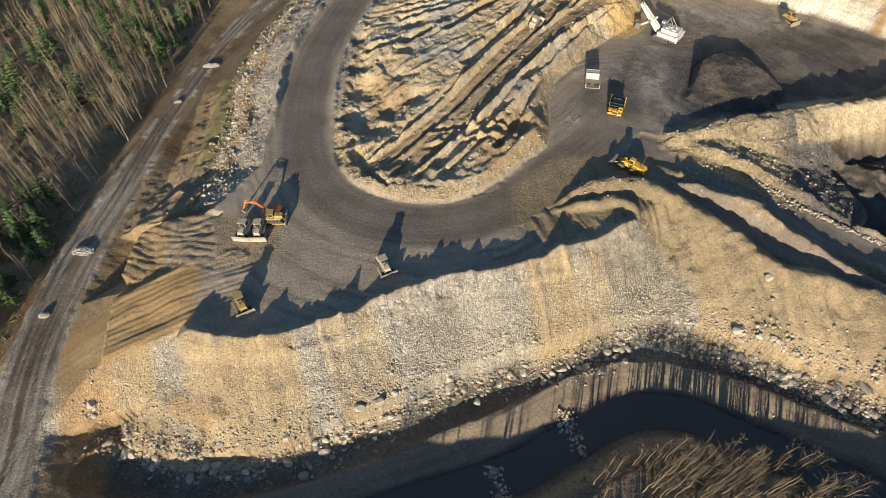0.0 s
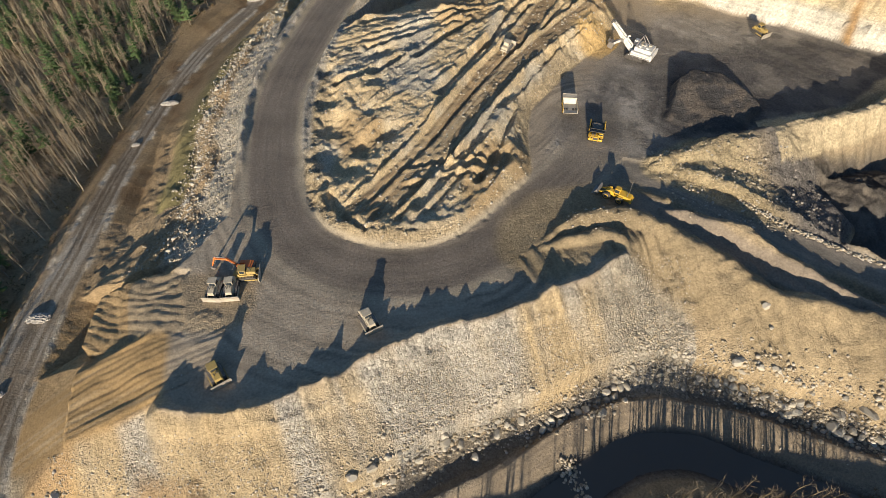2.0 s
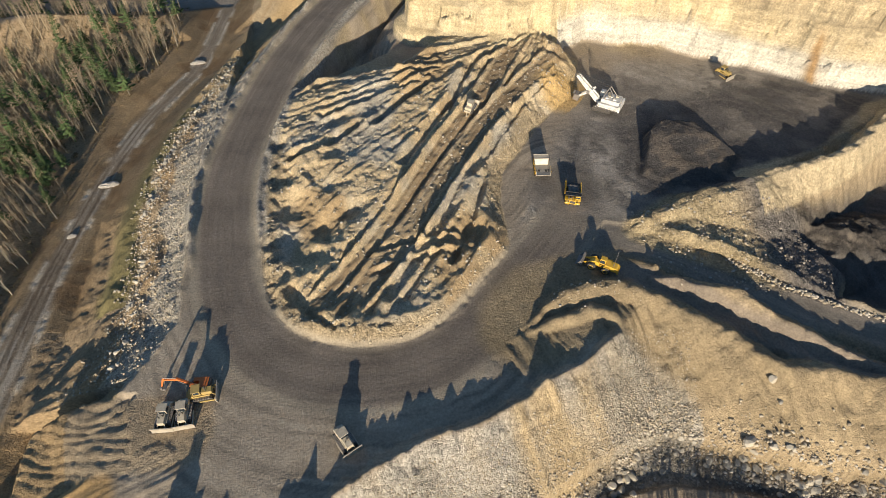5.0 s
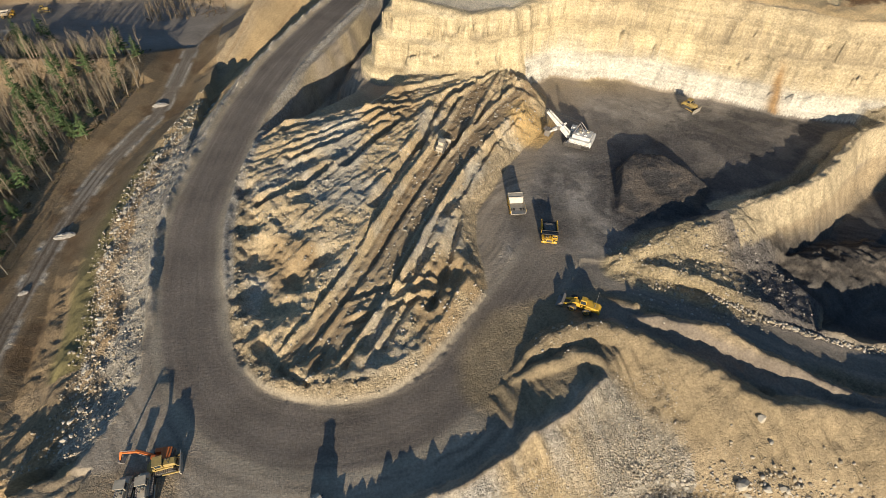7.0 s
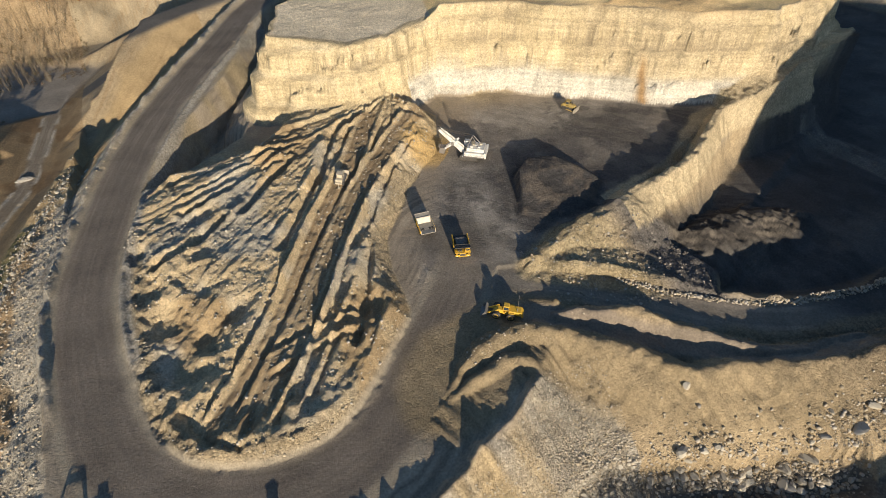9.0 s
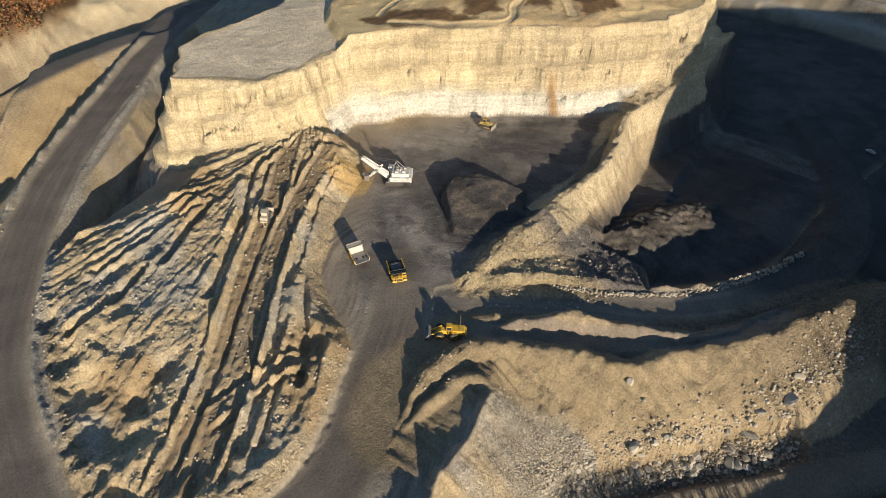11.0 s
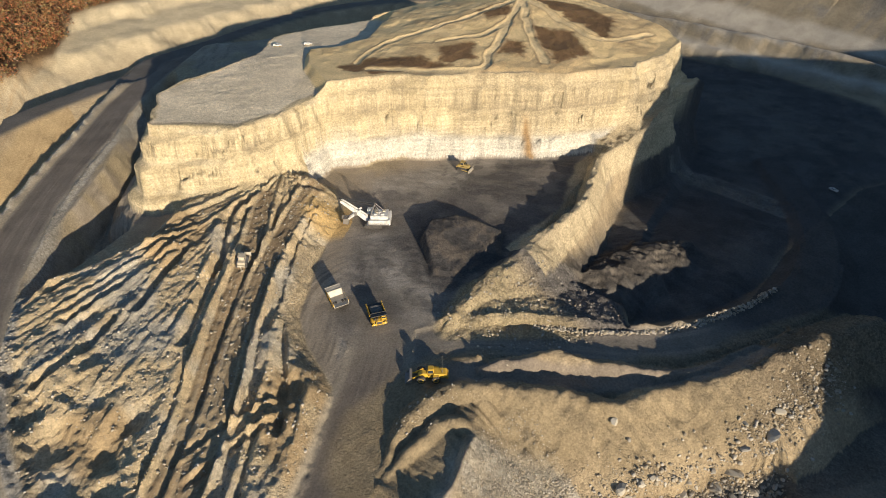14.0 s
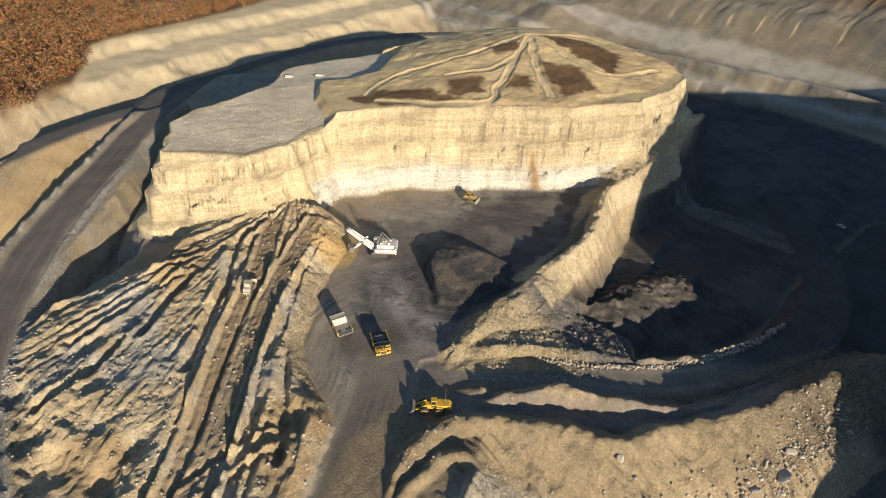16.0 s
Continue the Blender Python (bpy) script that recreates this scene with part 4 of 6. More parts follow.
def island_material(name, stops, rough=0.95, scale=0.8):
    """For joined small pieces: each takes its own colour from the stops."""
    m, t, b = mat(name, rough)
    geo = t.nodes.new("ShaderNodeNewGeometry")
    ramp = t.nodes.new("ShaderNodeValToRGB")
    els = ramp.color_ramp.elements
    while len(els) < len(stops):
        els.new(0.5)
    for e, (p, c) in zip(els, stops):
        e.position, e.color = p, (*c, 1)
    t.links.new(geo.outputs["Random Per Island"], ramp.inputs[0])
    n = node(t, "ShaderNodeTexNoise", Scale=scale, Detail=5.0, Roughness=0.7)
    t.links.new(geo.outputs["Position"], n.inputs["Vector"])
    r = node(t, "ShaderNodeMapRange", **{"From Min": 0.3, "From Max": 0.7, "To Min": 0.7, "To Max": 1.25})
    t.links.new(n.outputs[0], r.inputs["Value"])
    vm = t.nodes.new("ShaderNodeVectorMath")
    vm.operation = "SCALE"
    t.links.new(ramp.outputs[0], vm.inputs[0])
    t.links.new(r.outputs[0], vm.inputs["Scale"])
    t.links.new(vm.outputs[0], b.inputs["Base Color"])
    bump = node(t, "ShaderNodeBump", Strength=0.5, Distance=0.15)
    t.links.new(n.outputs[0], bump.inputs["Height"])
    t.links.new(bump.outputs[0], b.inputs["Normal"])
    return m


ROCKS = island_material("broken_rock", [(0.0, (0.22, 0.19, 0.145)), (0.3, (0.36, 0.305, 0.215)), (0.6, (0.41, 0.355, 0.27)), (0.85, (0.46, 0.42, 0.35)), (0.96, (0.44, 0.40, 0.34)), (1.0, (0.36, 0.27, 0.16))])
COALS = island_material("broken_coal_shale", [(0.0, (0.05, 0.048, 0.045)), (0.5, (0.12, 0.11, 0.10)), (0.85, (0.22, 0.20, 0.17)), (1.0, (0.40, 0.37, 0.32))])


# ---- machines; each faces +y with its base at z = 0 ----
def wheel(parent, at, r, w, name="wheel"):
    s = 1 if at[0] > 0 else -1
    tyre = part(name, lathe_x([(-w / 2, r * 0.62), (-w / 2, r * 0.9), (-w * 0.36, r), (w * 0.36, r), (w / 2, r * 0.9), (w / 2, r * 0.62)], at), RUBBER, parent)
    part("rim", lathe_x([(-w * 0.40, r * 0.60), (w * 0.51, r * 0.60), (w * 0.53, r * 0.5), (w * 0.42, r * 0.3)] if s > 0 else
                        [(-w * 0.42, r * 0.3), (-w * 0.53, r * 0.5), (-w * 0.51, r * 0.60), (w * 0.40, r * 0.60)], at, 14), YELLOW, tyre)
    return tyre


def haul_truck(label, bed_material, body_paint):
    t = thing("haul_truck", label, "haul truck", "mine trucks")
    part("frame", joined(prism([(-4.2, 1.3), (4.6, 1.3), (4.6, 2.1), (-4.2, 2.3)], -1.1, 1.1), rod((-2.6, -2.4, 1.5), (2.6, -2.4, 1.5), 0.45), rod((-2.4, 2.9, 1.4), (2.4, 2.9, 1.4), 0.3)), DARK, t)
    for x in (-2.55, 2.55):
        wheel(t, (x, 2.9, 1.45), 1.45, 1.05)
    for x in (-2.65, -1.45, 1.45, 2.65):
        wheel(t, (x, -2.4, 1.45), 1.45, 1.0)
    part("front_deck", joined(block(6.3, 2.6, 0.18, (0, 4.1, 3.05)), block(6.0, 0.25, 0.9, (0, 5.35, 1.6)), block(2.6, 0.7, 1.7, (0, 5.1, 2.2)), prism([(3.0, 1.2), (5.3, 1.2), (5.3, 3.0), (3.0, 3.0)], -1.2, 1.2)), body_paint, t)
    part("grille", block(2.2, 0.12, 1.2, (0, 5.50, 2.2)), DARK, t)
    for s in (-1, 1):
        lad = [rod((s * 1.6, 5.5, 0.9), (s * 2.9, 5.42, 3.1), 0.05, sides=5), rod((s * 1.1, 5.5, 0.9), (s * 2.4, 5.42, 3.1), 0.05, sides=5)]
        lad += [rod((s * (1.35 - 0.25 + 1.3 * k / 6), 5.47, 0.95 + 2.1 * k / 6), (s * (1.35 + 0.25 + 1.3 * k / 6), 5.47, 0.95 + 2.1 * k / 6), 0.04, sides=5) for k in range(7)]
        part("stair", joined(*lad), body_paint, t)
        part("headlight", block(0.5, 0.1, 0.3, (s * 2.2, 5.5, 1.7)), WHITE, t)
    rails = [rod((x, 5.35, 3.1), (x, 5.35, 4.1), 0.04, sides=5) for x in (-3.0, -2.0, -1.0, 0, 1.0, 2.0, 3.0)]
    rails += [rod((-3.0, 5.35, z), (3.0, 5.35, z), 0.04, sides=5) for z in (3.6, 4.1)]
    part("handrail", joined(*rails), body_paint, t)
    cab = part("cab", block(1.9, 1.9, 1.7, (-1.9, 4.0, 3.95), 0.1, 0.94), body_paint, t)
    part("window", joined(block(1.6, 0.06, 0.75, (-1.9, 4.95, 4.2)), block(0.06, 1.4, 0.75, (-2.83, 4.0, 4.2))), GLASS, cab)
    for x in (0.6, 1.6):
        part("air_cleaner", rod((x, 4.4, 3.05), (x, 4.4, 4.2), 0.4), DARK, t)
    bed = part("dump_bed", prism([(-5.5, 2.7), (-3.0, 2.35), (1.6, 2.5), (2.7, 4.75), (2.45, 4.8), (1.35, 2.75), (-3.0, 2.65), (-5.5, 2.95)], -3.05, 3.05, 0.03), bed_material, t)
    for s in (-1, 1):
        part("side_wall", prism([(-5.5, 2.85), (-3.0, 2.5), (1.5, 2.6), (2.6, 4.8), (-5.0, 4.3)], s * 3.05 - 0.11, s * 3.05 + 0.11, 0.03), bed_material if bed_material is BEDSTEEL else body_paint, bed)
        for k in range(5):
            part("rib", block(0.22, 0.2, 1.6, (s * 3.25, -4.6 + 1.5 * k, 3.55)), body_paint, bed)
    part("canopy", joined(prism([(2.5, 4.72), (5.0, 5.25), (5.0, 5.42), (2.4, 4.92)], -3.2, 3.2, 0.03), block(6.4, 0.18, 0.25, (0, 4.95, 5.42)), block(6.4, 0.2, 0.45, (0, 2.55, 5.0))), bed_material, bed)
    return t


def rope_shovel():
    t = thing("rope_shovel", "white electric rope shovel digging at the spoil bank", "mining shovel")
    for s in (-1, 1):
        tr = part("crawler", prism([(-4.4, 0.35), (-3.9, 0.0), (3.9, 0.0), (4.4, 0.35), (4.5, 1.0), (4.0, 1.55), (-4.0, 1.55), (-4.5, 1.0)], s * 3.4 - 0.8, s * 3.4 + 0.8), DARK, t)
        for k in range(16):
            part("shoe", block(1.75, 0.42, 0.1, (s * 3.4, -3.9 + 0.52 * k, 1.6), 0.02), STEEL, tr)
    part("turntable", joined(rod((0, 0, 0.8), (0, 0, 2.0), 3.0, sides=24), block(5.5, 5, 0.8, (0, 0, 1.2))), STEEL, t)
    house = part("house", joined(block(9.2, 11.0, 0.5, (0, -2.6, 2.3)), block(6.4, 8.6, 4.0, (0, -3.2, 4.5), 0.12), block(1.5, 9.6, 2.2, (-3.9, -2.8, 3.6)), block(1.5, 9.6, 2.2, (3.9, -2.8, 3.6))), WHITE, t)
    part("counterweight", block(9.0, 1.0, 3.0, (0, -8.1, 3.6), 0.15), WHITE, house)
    for x, y in ((-1.8, -1.2), (0.2, -1.6), (1.9, -1.2), (-1.6, -4.8), (1.4, -5.2), (0, -3.4)):
        part("roof_vent", joined(block(1.2, 1.3, 0.7, (x, y, 6.8)), block(1.4, 1.5, 0.12, (x, y, 7.2))), DUSTY if x > 0 else WHITE, house)
    part("walkway", joined(block(0.9, 10.5, 0.1, (-5.0, -2.8, 2.7), 0.02), block(0.9, 10.5, 0.1, (5.0, -2.8, 2.7), 0.02), *[rod((s * 5.4, y, 2.7), (s * 5.4, y, 3.8), 0.04, sides=5) for s in (-1, 1) for y in (-8, -6, -4, -2, 0, 2)],
                            *[rod((s * 5.4, -8, 3.8), (s * 5.4, 2.4, 3.8), 0.04, sides=5) for s in (-1, 1)]), STEEL, house)
    cab = part("cab", block(2.4, 2.8, 2.6, (3.6, 2.0, 5.4), 0.1, 0.95), WHITE, t)
    part("window", joined(block(2.0, 0.06, 1.2, (3.6, 3.38, 5.7)), block(0.06, 2.2, 1.2, (4.78, 2.0, 5.7))), GLASS, cab)
    part("gantry", joined(rod((-1.8, 1.0, 6.2), (-0.9, -1.2, 11.5), 0.22), rod((1.8, 1.0, 6.2), (0.9, -1.2, 11.5), 0.22), rod((-1.8, -5.5, 6.2), (-0.9, -1.2, 11.5), 0.18), rod((1.8, -5.5, 6.2), (0.9, -1.2, 11.5), 0.18), rod((-1.1, -1.2, 11.5), (1.1, -1.2, 11.5), 0.3)), STEEL, t)
    boom = part("boom", joined(prism([(2.4, 2.2), (4.2, 2.4), (15.6, 13.0), (15.0, 13.9), (13.6, 13.2), (3.0, 5.0)], -1.15, -0.6), prism([(2.4, 2.2), (4.2, 2.4), (15.6, 13.0), (15.0, 13.9), (13.6, 13.2), (3.0, 5.0)], 0.6, 1.15),
                                *[block(1.4, 0.5, 0.5, (0, 4.4 + 2.1 * k, 4.4 + 1.9 * k)) for k in range(6)]), WHITE, t)
    part("sheave", lathe_x([(-0.7, 0.6), (-0.7, 1.0), (-0.5, 0.8), (0.5, 0.8), (0.7, 1.0), (0.7, 0.6)], (0, 15.4, 13.7)), DARK, boom)
    part("pendant_cable", joined(*[rod((s * 0.8, -1.2, 11.5), (s * 0.8, 15.0, 13.9), 0.09, sides=5) for s in (-1, 1)]), DARK, t)
    stick = part("dipper_handle", joined(prism([(5.5, 8.2), (12.8, 2.6), (13.3, 3.3), (6.0, 9.0)], -1.6, -1.2), prism([(5.5, 8.2), (12.8, 2.6), (13.3, 3.3), (6.0, 9.0)], 1.2, 1.6)), WHITE, t)
    part("saddle_block", block(3.6, 1.4, 1.6, (0, 8.4, 6.6)), STEEL, stick)
    dipper = part("dipper", prism([(12.0, 3.8), (14.8, 3.8), (15.2, 0.8), (12.6, 0.4), (12.3, 0.9), (14.6, 1.2), (14.3, 3.4), (12.2, 3.4)], -1.7, 1.7), STEEL, t)
    part("dipper_side", joined(prism([(12.0, 3.8), (14.8, 3.8), (15.2, 0.8), (12.6, 0.4)], -1.75, -1.6), prism([(12.0, 3.8), (14.8, 3.8), (15.2, 0.8), (12.6, 0.4)], 1.6, 1.75)), STEEL, dipper)
    for k in range(5):
        part("tooth", prism([(15.0, 3.6), (15.9, 4.3), (14.9, 4.0)], -1.4 + 0.65 * k, -1.2 + 0.65 * k, 0.01), STEEL, dipper)
    part("hoist_rope", joined(*[rod((s * 0.5, 16.1, 13.5), (s * 0.9, 13.4, 3.9), 0.06, sides=5) for s in (-1, 1)]), DARK, t)
    return t


def track_unit(parent, s, half, gauge, length, height, width, pad=0.36):
    tr = part("track", prism([(-length / 2 + 0.35, 0.0), (length / 2 - 0.35, 0.0), (length / 2, 0.4), (length / 2 - 0.1, height - 0.2), (length / 2 - 0.5, height), (-length / 2 + 0.5, height), (-length / 2, height - 0.25), (-length / 2 - 0.05, 0.4)],
                              s * gauge - width / 2, s * gauge + width / 2), DARK, parent)
    n = int((length - 0.9) / pad)
    for k in range(n):
        part("shoe", block(width + 0.06, pad * 0.7, 0.06, (s * gauge, -length / 2 + 0.6 + pad * k, height + 0.02), 0.01), STEEL, tr)
    return tr


def dozer(label, paint):
    t = thing("bulldozer", label, "bulldozer", "bulldozers")
    for s in (-1, 1):
        track_unit(t, s, 0, 1.35, 5.0, 1.45, 0.7)
    part("hull", joined(block(2.0, 4.4, 1.0, (0, -0.2, 1.3)), prism([(0.3, 1.7), (2.6, 1.7), (2.6, 2.7), (0.3, 2.9)], -0.75, 0.75, 0.08), block(2.2, 1.2, 1.2, (0, -2.0, 1.9))), paint, t)
    part("exhaust", rod((0.35, 1.4, 2.6), (0.35, 1.4, 3.7), 0.1), DARK, t)
    part("air_cleaner", rod((-0.35, 1.0, 2.6), (-0.35, 1.0, 3.4), 0.16), DARK, t)
    cab = part("cab", block(1.9, 1.7, 1.6, (0, -0.6, 3.0), 0.08, 0.92), paint, t)
    part("window", joined(block(1.5, 0.06, 0.9, (0, 0.26, 3.1)), block(0.06, 1.2, 0.9, (0.93, -0.6, 3.1)), block(0.06, 1.2, 0.9, (-0.93, -0.6, 3.1))), GLASS, cab)
    part("roof", block(2.2, 2.0, 0.14, (0, -0.6, 3.85)), paint, cab)
    for s in (-1, 1):
        part("push_arm", joined(prism([(-0.4, 0.7), (3.2, 0.5), (3.2, 0.85), (-0.4, 1.05)], s * 1.85 - 0.12, s * 1.85 + 0.12), rod((s * 0.7, 2.4, 2.1), (s * 0.9, 3.2, 1.2), 0.1)), paint, t)
    part("blade", prism([(3.2, 0.1), (3.45, 0.05), (3.25, 0.9), (3.55, 1.9), (3.35, 1.95), (3.02, 0.95)], -2.35, 2.35, 0.02), BEDSTEEL if paint is not YELLOW else STEEL, t, "wide earth-polished steel blade")
    part("ripper", joined(block(2.2, 0.5, 0.5, (0, -3.0, 1.4)), prism([(-3.1, 1.4), (-3.4, 1.4), (-3.5, 0.3), (-3.3, 0.2)], -0.15, 0.15), prism([(-2.4, 1.2), (-3.0, 1.2), (-3.0, 1.6), (-2.4, 1.8)], -0.8, 0.8)), paint, t)
    return t


def wheel_loader():
    t = thing("wheel_loader", "yellow wheel loader with a raised light mast", "wheel loader")
    for x, y in ((-1.6, 1.9), (1.6, 1.9), (-1.6, -2.0), (1.6, -2.0)):
        wheel(t, (x, y, 1.2), 1.2, 0.95)
    part("front_frame", joined(prism([(-0.2, 0.9), (2.8, 0.9), (2.8, 1.6), (1.6, 2.6), (0.4, 2.4)], -0.7, 0.7, 0.08), rod((-1.5, 1.9, 1.2), (1.5, 1.9, 1.2), 0.3)), YELLOW, t)
    part("rear_frame", joined(block(1.6, 4.4, 0.9, (0, -2.4, 1.4)), prism([(-4.9, 1.5), (-1.4, 1.5), (-1.4, 2.9), (-4.5, 2.7), (-4.9, 2.4)], -1.2, 1.2, 0.1), block(3.6, 1.6, 0.14, (0, -2.0, 2.5)), rod((-1.5, -2.0, 1.2), (1.5, -2.0, 1.2), 0.3)), YELLOW, t)
    part("counterweight", block(2.7, 0.5, 1.0, (0, -5.0, 1.5), 0.12), YELLOW, t)
    cab = part("cab", block(1.7, 1.7, 1.8, (0, -0.6, 3.2), 0.1, 0.92), YELLOW, t)
    part("window", joined(block(1.4, 0.06, 1.1, (0, 0.28, 3.3)), block(0.06, 1.3, 1.1, (0.84, -0.6, 3.3)), block(0.06, 1.3, 1.1, (-0.84, -0.6, 3.3))), GLASS, cab)
    part("mast", joined(rod((0.9, -3.6, 2.7), (0.9, -3.6, 7.5), 0.05, sides=5), rod((-0.6, -3.6, 2.7), (-0.6, -3.6, 4.1), 0.1)), STEEL, t)
    for s in (-1, 1):
        part("lift_arm", joined(prism([(1.2, 2.5), (3.6, 1.1), (4.6, 0.7), (4.6, 1.1), (3.6, 1.5), (1.5, 2.9)], s * 0.9 - 0.12, s * 0.9 + 0.12), rod((s * 0.5, 1.6, 1.5), (s * 0.8, 3.5, 1.2), 0.12)), YELLOW, t)
    part("bucket", joined(prism([(4.4, 0.15), (6.2, 0.1), (6.2, 0.2), (4.7, 0.35), (4.5, 1.1), (5.1, 1.9), (4.9, 2.0), (4.25, 1.2)], -1.9, 1.9, 0.02), prism([(4.4, 0.15), (6.1, 0.15), (5.0, 1.95), (4.3, 1.2)], -1.95, -1.85, 0.01), prism([(4.4, 0.15), (6.1, 0.15), (5.0, 1.95), (4.3, 1.2)], 1.85, 1.95, 0.01)), STEEL, t, "worn grey steel bucket")
    return t


def excavator():
    t = thing("excavator", "orange tracked excavator reaching over the working pad", "excavator")
    for s in (-1, 1):
        track_unit(t, s, 0, 1.35, 4.6, 1.0, 0.65)
    part("undercarriage", joined(block(2.2, 2.2, 0.6, (0, 0, 0.75)), rod((0, 0, 0.9), (0, 0, 1.3), 0.8, sides=16)), DARK, t)
    part("house", joined(block(3.0, 3.6, 0.35, (0, -0.7, 1.45)), block(2.9, 2.2, 1.3, (0, -1.5, 2.2), 0.12), block(1.0, 1.6, 0.9, (1.0, 0.4, 2.0))), ORANGE, t)
    part("counterweight", block(2.9, 0.7, 1.3, (0, -2.7, 2.0), 0.2), DARK, t)
    cab = part("cab", block(1.0, 1.8, 1.7, (-1.0, 0.5, 2.5), 0.08, 0.94), ORANGE, t)
    part("window", joined(block(0.85, 0.06, 1.1, (-1.0, 1.41, 2.7)), block(0.06, 1.4, 1.0, (-1.51, 0.5, 2.7))), GLASS, cab)
    boom = part("boom", prism([(0.9, 1.7), (1.3, 1.6), (4.2, 4.3), (7.2, 4.4), (7.3, 4.8), (3.9, 4.9)], -0.28, 0.28), ORANGE, t)
    part("cylinder", joined(*[rod((s * 0.42, 1.5, 1.6), (s * 0.42, 3.6, 4.2), 0.11) for s in (-1, 1)], rod((0, 4.2, 5.0), (0, 7.2, 5.2), 0.1)), STEEL, boom)
    part("stick", prism([(6.8, 5.2), (7.4, 5.1), (9.0, 1.5), (8.7, 1.4)], -0.22, 0.22), ORANGE, t)
    part("bucket", prism([(8.6, 1.6), (9.3, 1.4), (9.2, 0.6), (8.4, 0.3), (7.9, 0.7), (8.1, 0.9), (8.9, 0.9)], -0.7, 0.7), STEEL, t)
    return t


def pickup(label):
    t = thing("pickup_truck", label, "pickup truck", "pickup trucks")
    for x, y in ((-0.85, 1.7), (0.85, 1.7), (-0.85, -1.7), (0.85, -1.7)):
        wheel(t, (x, y, 0.4), 0.4, 0.28)
    part("body", joined(block(1.95, 5.4, 0.6, (0, 0, 0.8), 0.1), block(1.9, 1.6, 0.25, (0, 1.9, 1.15), 0.1), block(0.1, 1.9, 0.45, (0.9, -1.7, 1.25)), block(0.1, 1.9, 0.45, (-0.9, -1.7, 1.25)), block(1.9, 0.1, 0.45, (0, -2.6, 1.25))), WHITE, t)
    cab = part("cab", block(1.8, 2.1, 0.8, (0, 0.2, 1.5), 0.1, 0.86), WHITE, t)
    part("window", joined(block(1.5, 0.05, 0.5, (0, 1.2, 1.5)), block(0.05, 1.6, 0.45, (0.88, 0.2, 1.5)), block(0.05, 1.6, 0.45, (-0.88, 0.2, 1.5)), block(1.5, 0.05, 0.5, (0, -0.8, 1.5))), GLASS, cab)
    return t


def rock_mesh(seed, subdivisions=2, flat=0.75):
    rnd = random.Random(seed)
    bm = bmesh.new()
    bmesh.ops.create_icosphere(bm, subdivisions=subdivisions, radius=1)
    cuts = [(Vector((rnd.gauss(0, 1), rnd.gauss(0, 1), rnd.gauss(0, 1))).normalized(), rnd.uniform(0.5, 0.85)) for _ in range(9)]
    for v in bm.verts:
        for nrm, lim in cuts:
            over = v.co.dot(nrm) - lim
            if over > 0:
                v.co -= nrm * over
        v.co.z *= flat
        v.co *= 1 + 0.07 * noise.noise(v.co * 2.3 + Vector((seed, 0, 0)))
    return bm


truck_a = haul_truck("empty dusty haul truck with a bare steel bed", BEDSTEEL, YELLOW)
place(truck_a, 69, 221.5, (0.15, 1))
truck_b = haul_truck("loaded yellow haul truck with black coal rock", DARK, YELLOW)
place(truck_b, 77, 204, (-0.35, -1))
_load = rock_mesh(3, 3, 0.5)
for v in _load.verts:
    v.co = Vector((v.co.x * 3.0, v.co.y * 3.9 - 1.3, max(v.co.z * 2.1, -0.2) + 3.35))
    v.co.z += 0.28 * noise.noise(v.co * 1.7)
load = part("rock_load", _load, COALS)
load.matrix_basis = truck_b.matrix_basis
tagged(load, "heaped dark coal and shale in the truck bed", "rock load")
loader = place(wheel_loader(), 75, 166.5, (-0.8, 0.6), size=1.35)
shovel = place(rope_shovel(), 112, 262, (-0.78, 0.62), tilt=False)
digger = place(excavator(), -64, 141.5, (-1, 0.15), size=1.3)
dz = dozer("dusty pale bulldozer pushing along the tip edge", DUSTY)
place(dz, -20.5, 116.5, (0.45, -0.9), size=1.35)
dz2 = dozer("dull yellow bulldozer standing in the berm's shade", DULL)
place(dz2, -67, 101, (0.5, -0.85), size=1.35)
for src, x, y, way, lab in ((dz, -67.5, 133, (0.02, -1), "dusty bulldozer parked on the working pad"), (dz, -73, 133, (-0.1, -1), "mud-caked bulldozer parked on the working pad"), (dz2, -63, 138.5, (1, 0.05), "yellow bulldozer beside the orange excavator"),
                            (dz, 45.5, 261, (0.5, 0.87), "dusty bulldozer grading a spoil strip"), (dz2, 182, 277, (0.4, -0.9), "dusty yellow bulldozer at the foot of the highwall"),
                            (dz2, -210, 566, (1, 0.1), "yellow bulldozer in the far yard")):
    tagged(place(copy_thing(src, Matrix()), x, y, way, size=1.35), lab)
for x, y, way in ((-226, 520, (0.2, 1)), (-236, 562, (1, 0))):
    c = copy_thing(truck_a, Matrix())
    tagged(place(c, x, y, way), "yellow haul truck parked in the far yard")
pk = pickup("white pickup truck parked on the upper shelf")
place(pk, 140, 419, (1, -0.6))
place(copy_thing(pk, Matrix()), 157, 409, (1, -0.5))
tagged(place(copy_thing(pk, Matrix()), 380, 150, (0.2, 1)), "white pickup truck down in the shaded pit")


